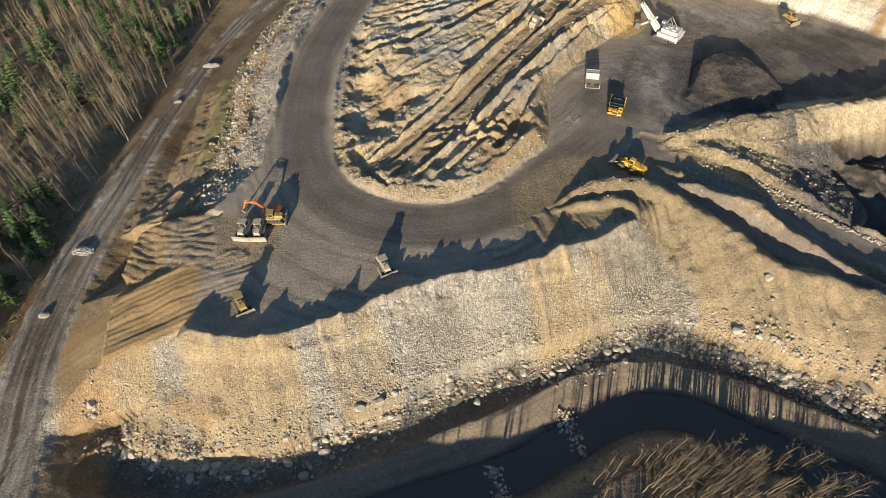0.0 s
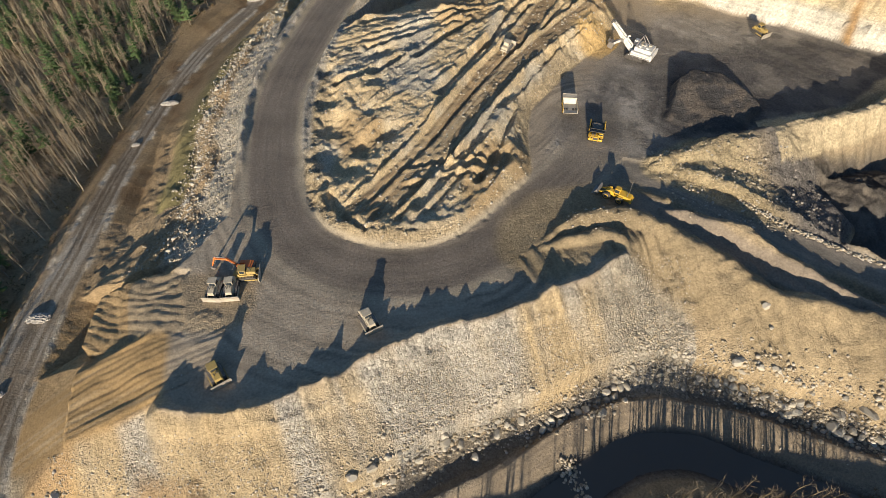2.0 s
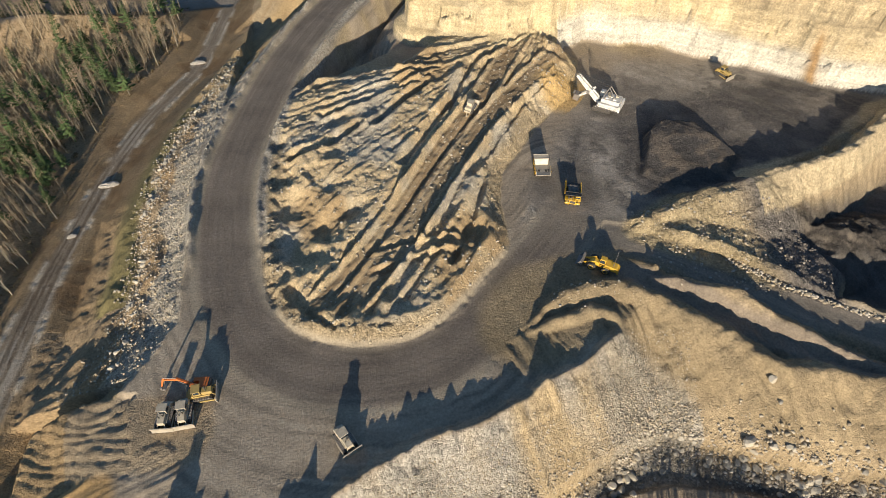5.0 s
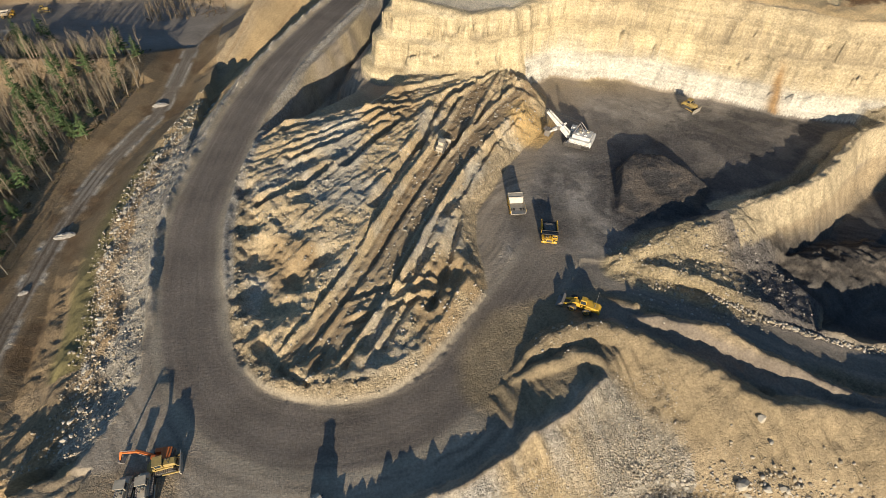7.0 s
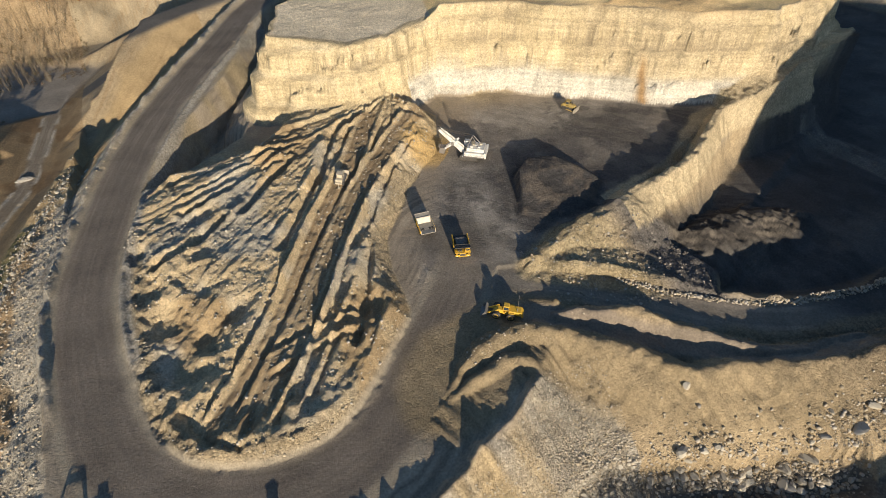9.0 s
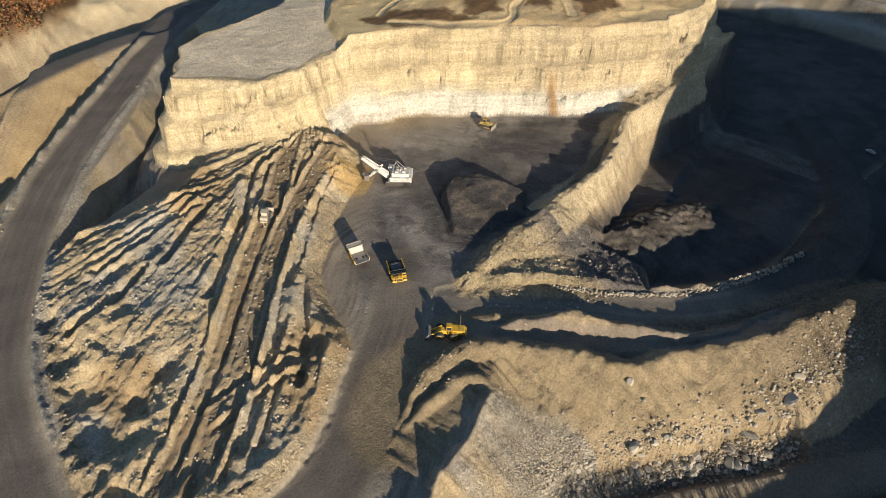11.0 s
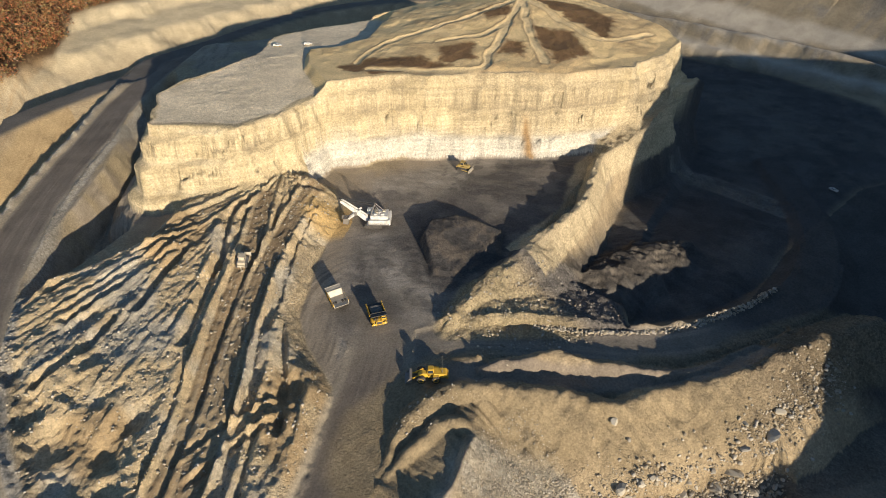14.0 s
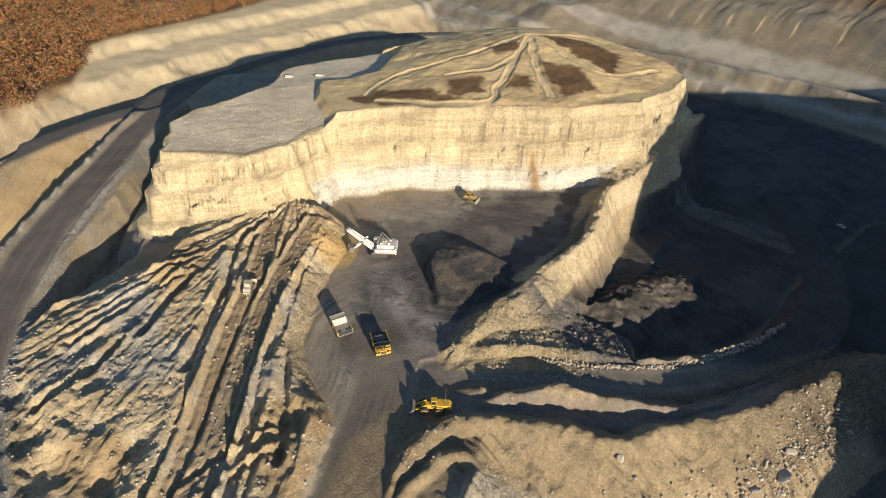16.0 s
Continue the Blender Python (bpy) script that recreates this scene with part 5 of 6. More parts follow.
# ---- loose rock ----
def fast_mesh(name, verts, tris, material):
    me = bpy.data.meshes.new(name)
    me.vertices.add(len(verts))
    me.vertices.foreach_set("co", np.ascontiguousarray(verts, np.float32).ravel())
    me.loops.add(tris.size)
    me.loops.foreach_set("vertex_index", np.ascontiguousarray(tris, np.int32).ravel())
    me.polygons.add(len(tris))
    me.polygons.foreach_set("loop_start", np.arange(0, tris.size, 3, dtype=np.int32))
    me.update(calc_edges=True)
    me.materials.append(material)
    return me


def arrays(bm):
    bmesh.ops.triangulate(bm, faces=bm.faces[:])
    bm.verts.index_update()
    v, f = np.array([p.co[:] for p in bm.verts]), np.array([[q.index for q in t.verts] for t in bm.faces])
    bm.free()
    return v, f


def heights(x, y):
    i = np.clip(np.searchsorted(gx, x) - 1, 0, len(gx) - 2)
    j = np.clip(np.searchsorted(gy, y) - 1, 0, len(gy) - 2)
    u, v = (x - gx[i]) / (gx[i + 1] - gx[i]), (y - gy[j]) / (gy[j + 1] - gy[j])
    return (GZ[i, j] * (1 - u) + GZ[i + 1, j] * u) * (1 - v) + (GZ[i, j + 1] * (1 - u) + GZ[i + 1, j + 1] * u) * v


def scatter_rocks(name, x, y, size, material, label, sink=0.15):
    """Many small stones, joined."""
    base = [arrays(rock_mesh(40 + k, 1, 0.8)) for k in range(5)]
    V, F, off = [], [], 0
    n = len(x)
    z = heights(x, y)
    which = RNG.integers(0, 5, n)
    for k in range(5):
        m = which == k
        c = int(m.sum())
        if not c:
            continue
        v, f = base[k]
        a = RNG.random(c) * 6.283
        s = size[m][:, None] * (0.7 + 0.6 * RNG.random((c, 3)))
        p = v[None] * s[:, None, :]
        ca, sa = np.cos(a)[:, None], np.sin(a)[:, None]
        q = np.stack([p[..., 0] * ca - p[..., 1] * sa, p[..., 0] * sa + p[..., 1] * ca, p[..., 2]], -1)
        q += np.stack([x[m], y[m], z[m] + size[m] * sink], -1)[:, None, :]
        V.append(q.reshape(-1, 3))
        F.append((f[None] + (off + np.arange(c) * len(v))[:, None, None]).reshape(-1, 3))
        off += c * len(v)
    ob = new(name, fast_mesh(name, np.concatenate(V), np.concatenate(F), material))
    return tagged(ob, label, "rock", kind="stuff")


def along_line(line, n, spread, lo=0.0, hi=1.0):
    """Random places along a line, spread to both sides."""
    P = np.array([p[:2] for p in line])
    seg = np.hypot(*np.diff(P, axis=0).T)
    cum = np.concatenate([[0], np.cumsum(seg)])
    s = (lo + (hi - lo) * RNG.random(n)) * cum[-1]
    return np.interp(s, cum, P[:, 0]) + RNG.normal(0, spread, n), np.interp(s, cum, P[:, 1]) + RNG.normal(0, spread, n)


TOE = curve([(-117, 74), (-108, 64), (-84, 58), (-62, 58), (-42, 63), (-16, 75), (9, 86), (36, 91), (62, 98), (83, 108), (102, 101), (123, 91), (141, 80), (165, 72)], 3)
tx, ty = along_line(TOE, 2600, 3.0)
scatter_rocks("toe_rubble", tx, ty, 0.3 + 0.75 * RNG.random(2600) ** 3, ROCKS, "grey and tan broken rock along the foot of the tip")
fx, fy = RNG.uniform(-118, 96, 60000), RNG.uniform(60, 140, 60000)
fi, fj = np.clip(np.searchsorted(gx, fx), 0, len(gx) - 1), np.clip(np.searchsorted(gy, fy), 0, len(gy) - 1)
ok = ~((fx < -82) & (fy > 84)) & (GZ[fi, fj] < -1) & (GZ[fi, fj] > -29) & (RNG.random(60000) < 0.25 + 0.75 * GS[fi, fj] ** 2)
fx, fy = fx[ok][:16000], fy[ok][:16000]
scatter_rocks("face_rubble", fx, fy, 0.17 + 0.75 * RNG.random(len(fx)) ** 4 * (0.35 + 0.65 * smooth(-6, -27, heights(fx, fy))), ROCKS, "loose pale rubble on the tip face")
wxs, wys = RNG.uniform(-122, -70, 9000), RNG.uniform(150, 440, 9000)
wi, wj = np.clip(np.searchsorted(gx, wxs), 0, len(gx) - 1), np.clip(np.searchsorted(gy, wys), 0, len(gy) - 1)
ok = (GZ[wi, wj] < -0.8) & (GZ[wi, wj] > -15)
wxs, wys = wxs[ok][:3200], wys[ok][:3200]
scatter_rocks("bank_rubble", wxs, wys, 0.18 + 0.6 * RNG.random(len(wxs)) ** 4, ROCKS, "grey shot rock on the road bank")
ix, iy = RNG.uniform(-48, 105, 16000), RNG.uniform(148, 310, 16000)
ii, ij = np.clip(np.searchsorted(gx, ix), 0, len(gx) - 1), np.clip(np.searchsorted(gy, iy), 0, len(gy) - 1)
ok = GZ[ii, ij] > 1.2
ix, iy = ix[ok][:8000], iy[ok][:8000]
scatter_rocks("spoil_rubble", ix, iy, 0.14 + 0.6 * RNG.random(len(ix)) ** 5, ROCKS, "scattered tan stones on the ploughed spoil")
bx, by = along_line(HAUL_ROAD, 800, 1.2, 0.25, 0.62)
side = np.where(RNG.random(800) < 0.5, -13.4, 13.4)
bx = bx + side
scatter_rocks("road_berm_rubble", bx, by, 0.15 + 0.5 * RNG.random(800) ** 3, ROCKS, "rubble on the low berms of the haul road")
qx, qy = RNG.uniform(97, 172, 1700), RNG.uniform(146, 192, 1700)
keep = np.abs((qy - 187) + 0.45 * (qx - 97)) < 26
pale_end = keep & (qx + RNG.normal(0, 8, len(qx)) < 138)
keep &= ~pale_end
scatter_rocks("fan_rubble", qx[pale_end], qy[pale_end], 0.15 + 0.7 * RNG.random(int(pale_end.sum())) ** 5, ROCKS, "tan blocks on the rubble fan's head")
scatter_rocks("shale_rubble", qx[keep], qy[keep], 0.15 + 0.7 * RNG.random(int(keep.sum())) ** 4, COALS, "dark shale tipped down the rubble fan")
rx, ry = along_line([(100, 104), (123, 93), (141, 84), (165, 82), (190, 84), (215, 80)], 1800, 5.0)
scatter_rocks("ridge_foot_rubble", rx, ry, 0.25 + 0.9 * RNG.random(1800) ** 4, ROCKS, "fallen blocks at the foot of the spoil ridge")
dx_, dy_ = np.concatenate([RNG.normal(46, 1.6, 160), RNG.normal(14, 1.6, 120)]), np.concatenate([RNG.uniform(63, 79, 160), RNG.uniform(46, 60, 120)])
scatter_rocks("check_dam_rock", dx_ + 0.5 * (dy_ - 70) * -0.6, dy_, 0.35 + 0.5 * RNG.random(280), ROCKS, "pale rock laid as check dams across the channel", 0.9)
px, py = along_line(RAMP, 900, 0.7, 0.2, 0.56)
scatter_rocks("ramp_berm_rubble", px - 3, py + 10.2, 0.3 + 0.7 * RNG.random(900) ** 2, ROCKS, "pale grey broken rock along the ramp's rim")

BOULDERS = []
for k in range(6):
    me = bpy.data.meshes.new("boulder")
    bm = rock_mesh(k, 2, 0.7)
    bm.to_mesh(me)
    bm.free()
    me.materials.append(STONE)
    BOULDERS.append(me)
cx, cy = along_line(TOE, 230, 2.2)
ex, ey = along_line([(104, 100), (123, 91), (150, 82)], 20, 2.0)
for k, (x, y) in enumerate(zip(np.concatenate([cx, ex]), np.concatenate([cy, ey]))):
    ob = new("boulder", BOULDERS[k % 6])
    s = 0.7 + 1.5 * random.random() ** 2.2 + (0.6 if k >= 230 else 0)
    ob.matrix_basis = pose(x, y, ground_at(x, y) + 0.3 * s, random.uniform(-15, 15), random.uniform(-15, 15), random.uniform(0, 360)) @ Matrix.Diagonal((s, s * random.uniform(0.7, 1.1), s, 1))
    tagged(ob, "large pale angular boulder fallen at the tip's foot", "boulder", "boulders at the tip's foot")


def lone_boulder(x, y, s, turn, label, flat=0.7, tilt=0.0, shape=0):
    ob = new("boulder", BOULDERS[shape % 6])
    ob.matrix_basis = pose(x, y, ground_at(x, y) + 0.25 * s, tilt, 0.4 * tilt, turn) @ Matrix.Diagonal((s, s * 0.8, s * flat, 1))
    return tagged(ob, label, "boulder")


# slabs that slid down the ridge face
for k, (x, y, size, flat) in enumerate(((117, 116, 2.0, 0.6), (118, 110, 1.4, 0.6), (148, 84, 4.6, 0.5), (153, 85, 2.2, 0.5), (167, 82, 3.6, 0.4), (128, 90, 2.4, 0.6), (108, 100, 1.8, 0.7), (177, 85, 2.6, 0.4), (140, 88, 1.8, 0.6), (160, 90, 1.7, 0.6))):
    lone_boulder(x, y, size, 47 * k, "large tan sandstone slab lodged on the ridge face" if flat < 0.6 else "tan boulder lodged on the spoil ridge face", flat, 22, k)
# a line of boulders below the road bank
bank = curve([(-96, 152), (-97, 175), (-98, 205), (-100, 235), (-99, 262), (-93, 292), (-82, 326), (-66, 364)], 3)
kx, ky = along_line(bank, 90, 1.6)
for k, (x, y) in enumerate(zip(kx, ky)):
    tagged(lone_boulder(x, y, 0.6 + 1.1 * random.random() ** 2, random.uniform(0, 360), "pale boulder rolled to the foot of the road bank", 0.75, random.uniform(-12, 12), k), group="boulders below the road bank")
kx, ky = along_line(bank, 1500, 3.2)
scatter_rocks("bank_foot_rubble", kx, ky, 0.25 + 0.6 * RNG.random(1500) ** 3, ROCKS, "pale rock strewn along the foot of the road bank")

GRAVEL = worn("gravel", (0.30, 0.28, 0.25), 0.95, scale=1.2, dirt=(0.46, 0.43, 0.38), amount=0.9)


def gravel_pile(x, y, length, width, height, turn):
    bm = bmesh.new()
    bmesh.ops.create_icosphere(bm, subdivisions=4, radius=1)
    for v in bm.verts:
        p = v.co.copy()
        v.co = Vector((p.x * length / 2, p.y * width / 2, max(p.z, -0.15) * height)) * (1 + 0.30 * noise.noise(p * 4 + Vector((x, 0, 0))))
        v.co += Vector((1, 1, 1)) * 0.35 * noise.noise(p * 11)
    ob = part("gravel_pile", bm, GRAVEL)
    ob.matrix_basis = pose(x, y, ground_at(x, y) - 0.1, 0, 0, turn)
    return tagged(ob, "long pale gravel pile laid across the track", "gravel pile", "gravel piles")


for x, y, l, w, h, a in ((-103, 395, 9, 4, 1.5, 5), (-131, 278, 9, 4, 1.5, 5), (-147, 141, 9, 5, 1.6, 0), (-139, 243, 4, 2.5, 1.0, 20), (-149, 110, 4, 3, 1.2, 0)):
    gravel_pile(x, y, l, w, h, a)

# water in the valley channel
_w = curve(CHANNEL, 1)
bm = bmesh.new()
prev = None
for a, b in zip(_w[:-1], _w[1:]):
    dx, dy = b[0] - a[0], b[1] - a[1]
    l = math.hypot(dx, dy) or 1
    e = (bm.verts.new((a[0] - dy / l * 8.2, a[1] + dx / l * 8.2, -37.2)), bm.verts.new((a[0] + dy / l * 8.2, a[1] - dx / l * 8.2, -37.2)))
    if prev:
        bm.faces.new((prev[0], prev[1], e[1], e[0]))
    prev = e
WATER, _t, _b = mat("dark_water", 0.3)
_b.inputs["Base Color"].default_value = (0.075, 0.07, 0.06, 1)
_nz = node(_t, "ShaderNodeTexNoise", Scale=0.8, Detail=4.0)
_g = _t.nodes.new("ShaderNodeNewGeometry")
_t.links.new(_g.outputs["Position"], _nz.inputs["Vector"])
_bp = node(_t, "ShaderNodeBump", Strength=0.08, Distance=0.1)
_t.links.new(_nz.outputs[0], _bp.inputs["Height"])
_t.links.new(_bp.outputs[0], _b.inputs["Normal"])
tagged(part("water", bm, WATER), "still dark water in the valley channel", "water", kind="structure")


# ---- trees ----
def limb(V, F, a, b, r0, r1, sides=4):
    """A tapered limb into lists of vertices and triangles."""
    a, b = Vector(a), Vector(b)
    d = (b - a).normalized()
    x = d.orthogonal().normalized()
    y = d.cross(x)
    o = len(V)
    for p, r in ((a, r0), (b, r1)):
        for k in range(sides):
            t = 6.2832 * k / sides
            V.append(tuple(p + (x * math.cos(t) + y * math.sin(t)) * r))
    for k in range(sides):
        m = (k + 1) % sides
        F.append((o + k, o + m, o + sides + m))
        F.append((o + k, o + sides + m, o + sides + k))


def bare_tree(seed, h, boughs=16, twigs=5):
    """A leafless tree: trunk, and a crown of boughs with fine twigs."""
    rnd = random.Random(seed)
    TV, TF, CV, CF = [], [], [], []
    p, r = Vector((0, 0, -0.4)), 0.016 * h
    n = 6
    pts = [p]
    for k in range(n):
        q = p + Vector((rnd.uniform(-0.02, 0.02) * h, rnd.uniform(-0.02, 0.02) * h, h * 1.0 / n))
        limb(TV, TF, p, q, r * (1 - k / n) + 0.02, r * (1 - (k + 1) / n) + 0.02, 5)
        p = q
        pts.append(p)
    for k in range(boughs):
        f = rnd.uniform(0.38, 0.97)
        i = min(int(f * n), n - 1)
        a = pts[i].lerp(pts[i + 1], f * n - i)
        t, ln = rnd.uniform(0, 6.283), h * rnd.uniform(0.12, 0.26) * (1.25 - f * 0.7)
        up = rnd.uniform(0.5, 1.2)
        d = Vector((math.cos(t), math.sin(t), up)).normalized()
        b = a + d * ln
        limb(CV, CF, a, b, 0.05, 0.018, 3)
        for _ in range(twigs):
            g = rnd.uniform(0.35, 1.0)
            c = a.lerp(b, g)
            e = c + (d + Vector((rnd.uniform(-0.8, 0.8), rnd.uniform(-0.8, 0.8), rnd.uniform(-0.2, 0.7)))).normalized() * ln * rnd.uniform(0.3, 0.6)
            w = (e - c).orthogonal().normalized() * 0.035
            o = len(CV)
            CV.extend((tuple(c - w), tuple(c + w), tuple(e)))
            CF.append((o, o + 1, o + 2))
    return np.array(TV), np.array(TF), np.array(CV), np.array(CF)


def pine_tree(seed, h, whorls=13, boughs=7):
    """A conifer: trunk, and whorls of drooping boughs made of needle tufts."""
    rnd = random.Random(seed)
    TV, TF, CV, CF = [], [], [], []
    limb(TV, TF, (0, 0, -0.4), (0, 0, h), 0.015 * h, 0.02, 6)
    for k in range(whorls):
        f = k / (whorls - 1)
        z = h * (0.22 + 0.76 * f)
        reach = h * 0.19 * (1 - f) ** 0.8 + 0.25
        for j in range(boughs):
            if rnd.random() < 0.12:
                continue
            t = 6.283 * (j + rnd.random()) / boughs
            ln = reach * rnd.uniform(0.65, 1.15)
            d = Vector((math.cos(t), math.sin(t), rnd.uniform(-0.1, 0.3)))
            s = Vector((-math.sin(t), math.cos(t), 0))
            for q in range(4):
                g = (q + 0.8) / 4
                c = Vector((0, 0, z)) + d * ln * g + Vector((0, 0, rnd.uniform(-0.15, 0.15)))
                w = ln * rnd.uniform(0.20, 0.34)
                o = len(CV)
                CV.extend((tuple(c - s * w + d * 0.1), tuple(c + s * w + d * 0.1 + Vector((0, 0, rnd.uniform(-0.2, 0.2)))), tuple(c + d * w * 1.3 + Vector((0, 0, rnd.uniform(-0.1, 0.4)))), tuple(c + Vector((0, 0, w * 0.8)))))
                CF.extend(((o, o + 1, o + 2), (o, o + 2, o + 3), (o + 1, o + 3, o + 2)))
    return np.array(TV), np.array(TF), np.array(CV), np.array(CF)


def bush_arrays(seed, h, tufts=26, spread=0.5, fine=1.0):
    """A leafy clump of small leaf sprays with an uneven outline."""
    rnd = random.Random(seed)
    V, F = [], []
    for _ in range(tufts):
        t, r = rnd.uniform(0, 6.283), spread * h * rnd.random() ** 0.6
        z = h * (0.15 + 0.85 * rnd.random()) * (1 - 0.5 * (r / (spread * h)) ** 2)
        c = Vector((r * math.cos(t), r * math.sin(t), z))
        w = h * rnd.uniform(0.08, 0.17) * fine
        o = len(V)
        for _ in range(4):
            V.append(tuple(c + Vector((rnd.uniform(-1, 1), rnd.uniform(-1, 1), rnd.uniform(-0.8, 0.8))) * w))
        F.extend(((o, o + 1, o + 2), (o, o + 2, o + 3), (o, o + 3, o + 1)))
    return np.array(V), np.array(F)


def tree_thing(kind, arr, crown_material, label, category):
    TV, TF, CV, CF = arr
    t = thing(kind, label, category, "woods beside the mine")
    tr = new("trunk", fast_mesh("trunk", TV, TF, BARK))
    cr = new("crown", fast_mesh("crown", CV, CF, crown_material))
    tr.parent = cr.parent = t
    return t


def scatter(name, shapes, x, y, size, material, label, category="trees"):
    """Many trees or clumps as one mesh."""
    V, F, off = [], [], 0
    z = heights(x, y)
    which = RNG.integers(0, len(shapes), len(x))
    for k, (v, f) in enumerate(shapes):
        m = which == k
        c = int(m.sum())
        if not c:
            continue
        a = RNG.random(c) * 6.283
        p = v[None] * size[m][:, None, None]
        ca, sa = np.cos(a)[:, None], np.sin(a)[:, None]
        q = np.stack([p[..., 0] * ca - p[..., 1] * sa, p[..., 0] * sa + p[..., 1] * ca, p[..., 2]], -1)
        q += np.stack([x[m], y[m], z[m]], -1)[:, None, :]
        V.append(q.reshape(-1, 3))
        F.append((f[None] + (off + np.arange(c) * len(v))[:, None, None]).reshape(-1, 3))
        off += c * len(v)
    ob = new(name, fast_mesh(name, np.concatenate(V), np.concatenate(F), material))
    return tagged(ob, label, category, kind="stuff")


def whole(arr):
    TV, TF, CV, CF = arr
    return np.concatenate([TV, CV]), np.concatenate([TF, CF + len(TV)])


EDGE = [(-157, 60), (-159, 92), (-162, 126), (-162, 162), (-158, 196), (-151, 250), (-150, 301), (-143, 345), (-128, 385), (-116, 420), (-120, 465)]
ex_, ey_ = np.array([p[0] for p in EDGE]), np.array([p[1] for p in EDGE])
tree_kinds = [tree_thing("bare_tree", bare_tree(10 + k, 14 + 1.5 * k, 22, 7), TWIG, "leafless grey-brown tree at the edge of the wood", "tree") for k in range(5)]
pine_kinds = [tree_thing("pine_tree", pine_tree(30 + k, 14 + 2.5 * k), NEEDLES, "green pine standing among the bare trees", "tree") for k in range(3)]
spots = []
for _ in range(4000):
    y = random.uniform(55, 470)
    x = float(np.interp(y, ey_, ex_)) - random.random() ** 1.3 * 60
    if 425 < y and x > -135 and random.random() < 0.5:
        continue
    if all((x - a) ** 2 + (y - b) ** 2 > 16 for a, b, _ in spots):
        grove = 0.5 + 0.5 * noise.noise(Vector((x / 35, y / 35, 0.3)))
        spots.append((x, y, random.random() < 0.5 * max(0, grove - 0.33) * 2))
    if len(spots) >= 295:
        break
first = {}
for x, y, pine in spots:
    src = random.choice(pine_kinds if pine else tree_kinds)
    m = pose(x, y, ground_at(x, y), random.uniform(-3, 3), random.uniform(-3, 3), random.uniform(0, 360))
    if src.name in first:
        t = copy_thing(src, m)
    else:
        first[src.name] = 1
        src.matrix_basis = m
        t = src
for t in (*tree_kinds, *pine_kinds):
    if t.name not in first:
        t.matrix_basis = pose(-170, 240, ground_at(-170, 240))

THIN_TREES = [whole(bare_tree(60 + k, 14 + 1.4 * k, 14, 5)) for k in range(4)]
THIN_PINES = [whole(pine_tree(70 + k, 15 + 3 * k, 10, 6)) for k in range(2)]
n = 2000
y = RNG.uniform(50, 520, n)
x = np.interp(y, ey_, ex_) - 8 - RNG.random(n) * 150
x, y = np.where(y > 470, x - 60, x), y
grove = np.array([noise.noise(Vector((a / 35, b / 35, 0.3))) for a, b in zip(x, y)])
isp = RNG.random(n) < np.clip(0.3 + 0.9 * grove, 0, 0.9) * 0.42
scatter("bare_wood", THIN_TREES, x[~isp], y[~isp], 0.8 + 0.4 * RNG.random(int((~isp).sum())), TWIG, "dense leafless grey-brown autumn woodland")
scatter("pine_wood", THIN_PINES, x[isp], y[isp], 0.8 + 0.5 * RNG.random(int(isp.sum())), NEEDLES, "dark green pines scattered through the wood")
LEAVES = island_material("undergrowth_leaves", [(0.0, (0.10, 0.07, 0.035)), (0.4, (0.17, 0.11, 0.05)), (0.7, (0.12, 0.12, 0.04)), (0.9, (0.22, 0.11, 0.04)), (1.0, (0.16, 0.15, 0.07))])
BUSH = [bush_arrays(80 + k, 2.2, 22) for k in range(4)]
n = 4200
y = RNG.uniform(50, 480, n)
x = np.interp(y, ey_, ex_) + 2 - RNG.random(n) * 150
scatter("undergrowth", BUSH, x, y, 0.5 + 0.9 * RNG.random(n), LEAVES, "brown and olive undergrowth on the wood's floor", "undergrowth")
# wood on the southern hill; its first 240 trees are unseen, added to cast shadow stripes
n = 240
x, y = RNG.uniform(-150, 300, n), RNG.uniform(-90, 30, n)
sx, sy = RNG.normal(90, 22, 170), RNG.uniform(38, 62, 170)
x, y = np.concatenate([x, sx]), np.concatenate([y, sy])
scatter("hill_wood", THIN_TREES, x, y, 0.8 + 0.4 * RNG.random(len(x)), TWIG, "bare trees on the hill across the channel, many unseen and added for striped shade")
sx, sy = RNG.normal(88, 26, 500), RNG.uniform(38, 63, 500)
scatter("hill_undergrowth", BUSH, sx, sy, 0.4 + 0.7 * RNG.random(500), LEAVES, "olive and brown brush under the bare trees", "undergrowth")
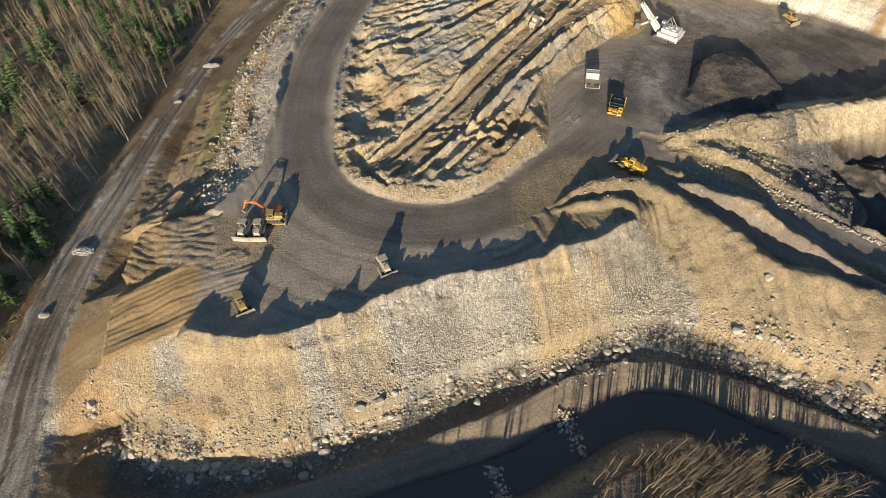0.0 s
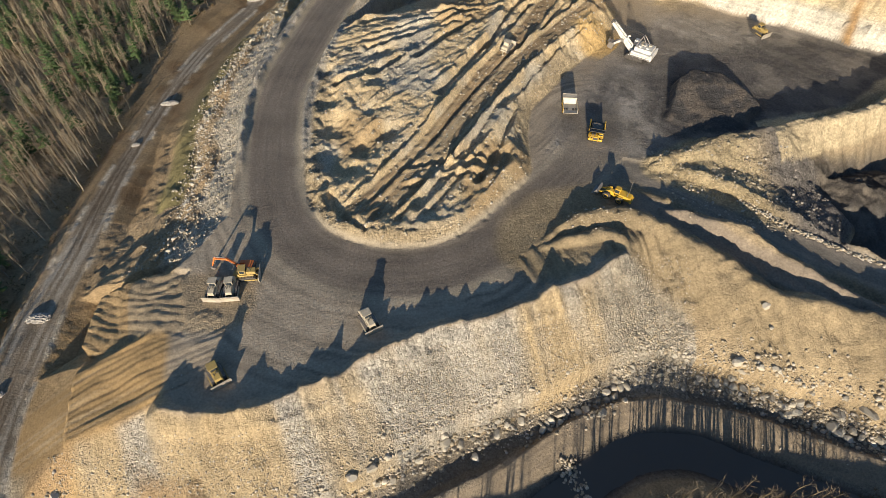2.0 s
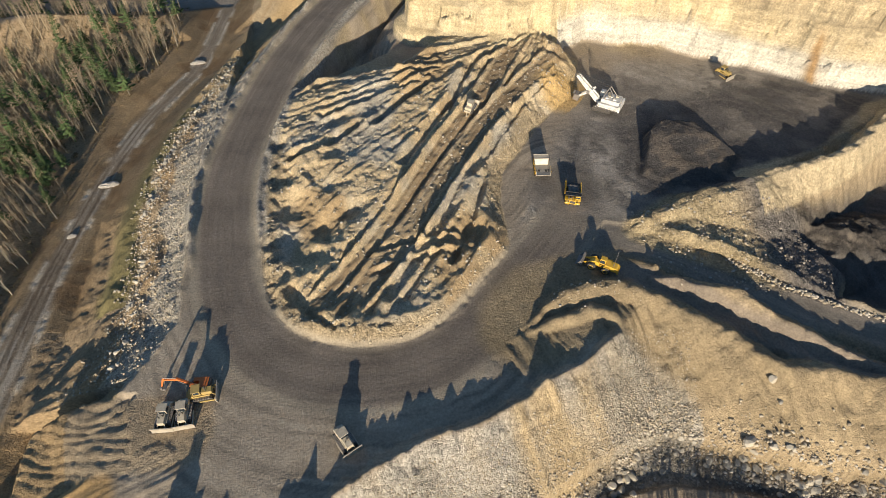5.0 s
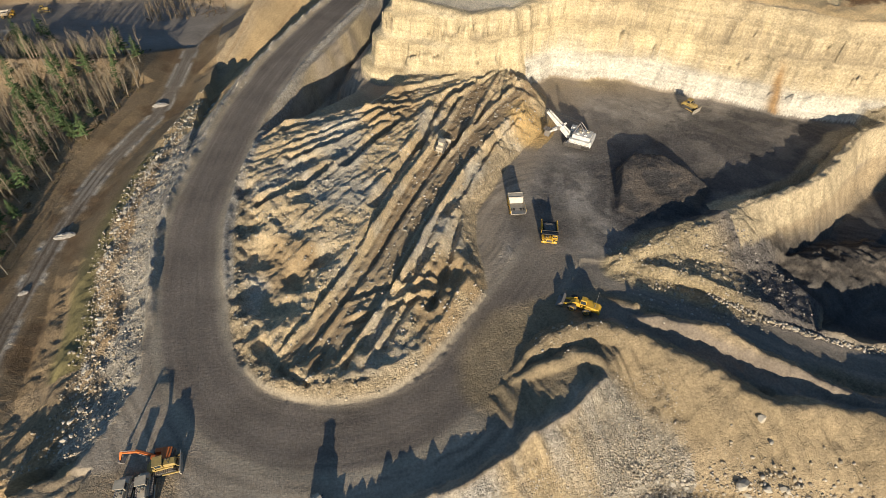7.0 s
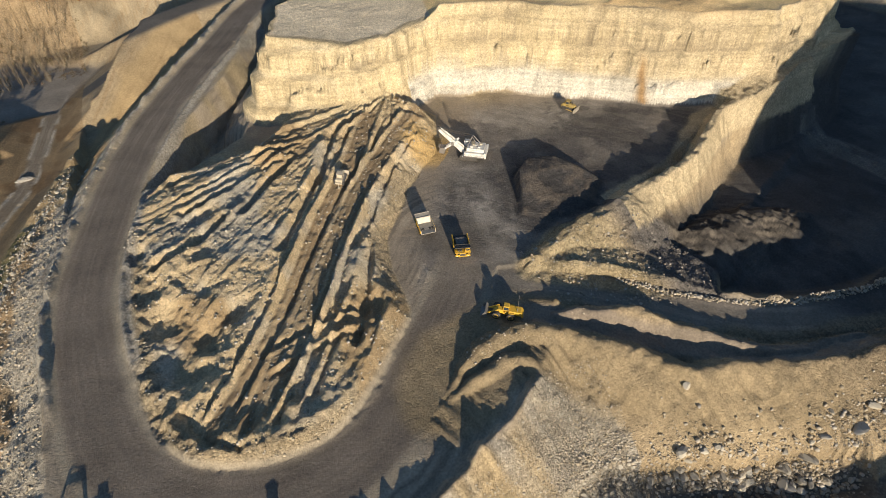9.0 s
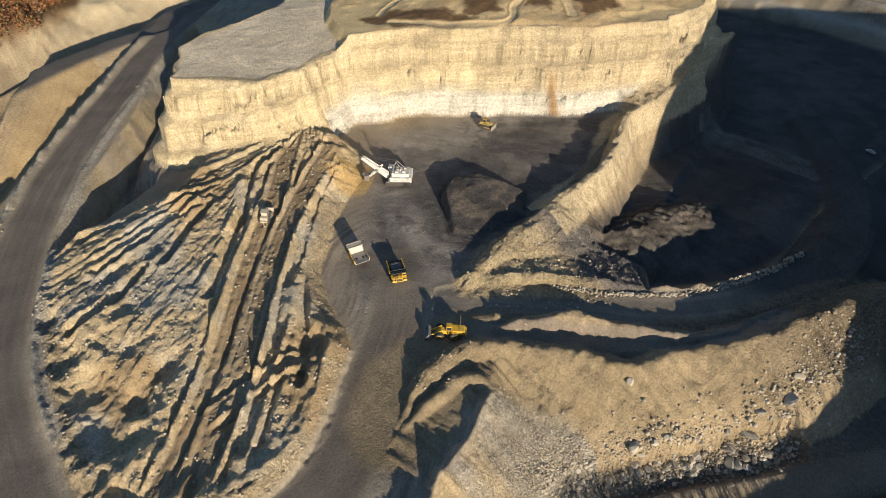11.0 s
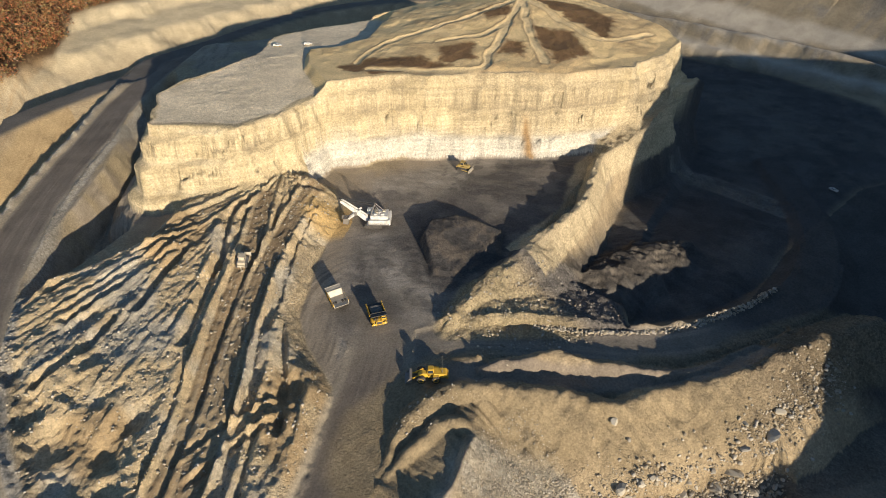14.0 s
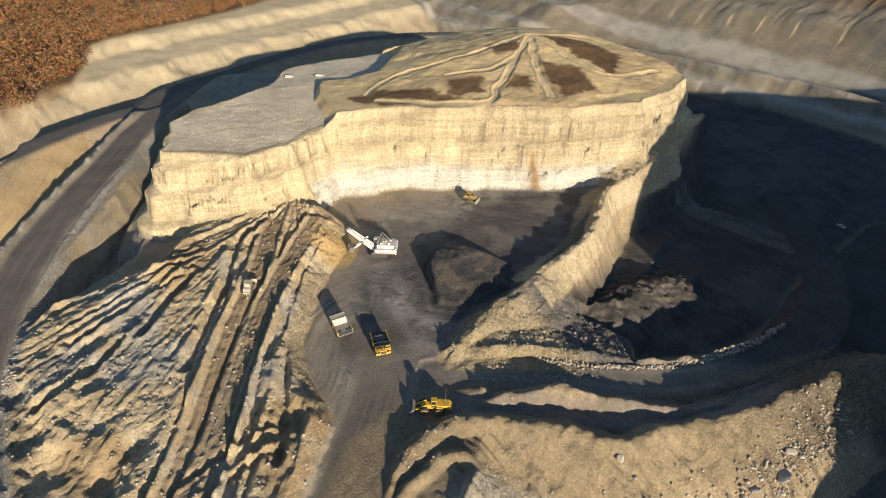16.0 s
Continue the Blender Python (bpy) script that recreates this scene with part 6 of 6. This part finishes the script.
# autumn woods far to the north
AUTUMN = island_material("autumn_leaves", [(0.0, (0.30, 0.13, 0.05)), (0.3, (0.38, 0.15, 0.06)), (0.55, (0.32, 0.22, 0.09)), (0.75, (0.17, 0.17, 0.06)), (0.9, (0.40, 0.11, 0.055)), (1.0, (0.28, 0.23, 0.16))], scale=0.09)
CROWN = [bush_arrays(90 + k, 14, 74, 0.42, 0.6) for k in range(4)]
n = 2300
x, y = RNG.uniform(-110, 330, n), RNG.uniform(600, 900, n)
ok = (y > np.interp(x, [-130, -25, 30, 62, 80, 219, 330], [600, 622, 650, 725, 740, 795, 860])) & (RNG.random(n) < np.interp(y, [700, 980], [1.0, 0.5]))
scatter("autumn_wood", CROWN, x[ok], y[ok], 0.7 + 0.6 * RNG.random(int(ok.sum())), AUTUMN, "rust and orange autumn wood beyond the mine")
n = 150
x, y = RNG.uniform(820, 1300, n), RNG.uniform(300, 1100, n)
scatter("far_wood", CROWN, x, y, 0.5 + 0.5 * RNG.random(n), AUTUMN, "russet brush on the far hills")
# bare wood and brush by the north road
n = 170
x, y = RNG.uniform(-130, -70, n), RNG.uniform(528, 650, n)
ok = y > 505 + 0.9 * (x + 100) + 20
scatter("roadside_wood", THIN_TREES, x[ok], y[ok], 0.6 + 0.4 * RNG.random(int(ok.sum())), TWIG, "thin bare trees on the bank above the north road")
n = 500
x, y = RNG.uniform(-130, -66, n), RNG.uniform(528, 650, n)
scatter("roadside_brush", BUSH, x, y, 0.5 + 0.8 * RNG.random(n), LEAVES, "olive and brown brush above the north road", "undergrowth")
# scrub on the knob
n = 4000
x, y = RNG.uniform(130, 365, n), RNG.uniform(265, 440, n)
i, j = np.clip(np.searchsorted(gx, x), 0, len(gx) - 1), np.clip(np.searchsorted(gy, y), 0, len(gy) - 1)
ok = (GZ[i, j] > 46) & (GC[i, j, 0] < 0.3)
scatter("knob_scrub", BUSH, x[ok], y[ok], 0.25 + 0.4 * RNG.random(int(ok.sum())), LEAVES, "dry brown scrub on the knob above the highwall", "scrub")
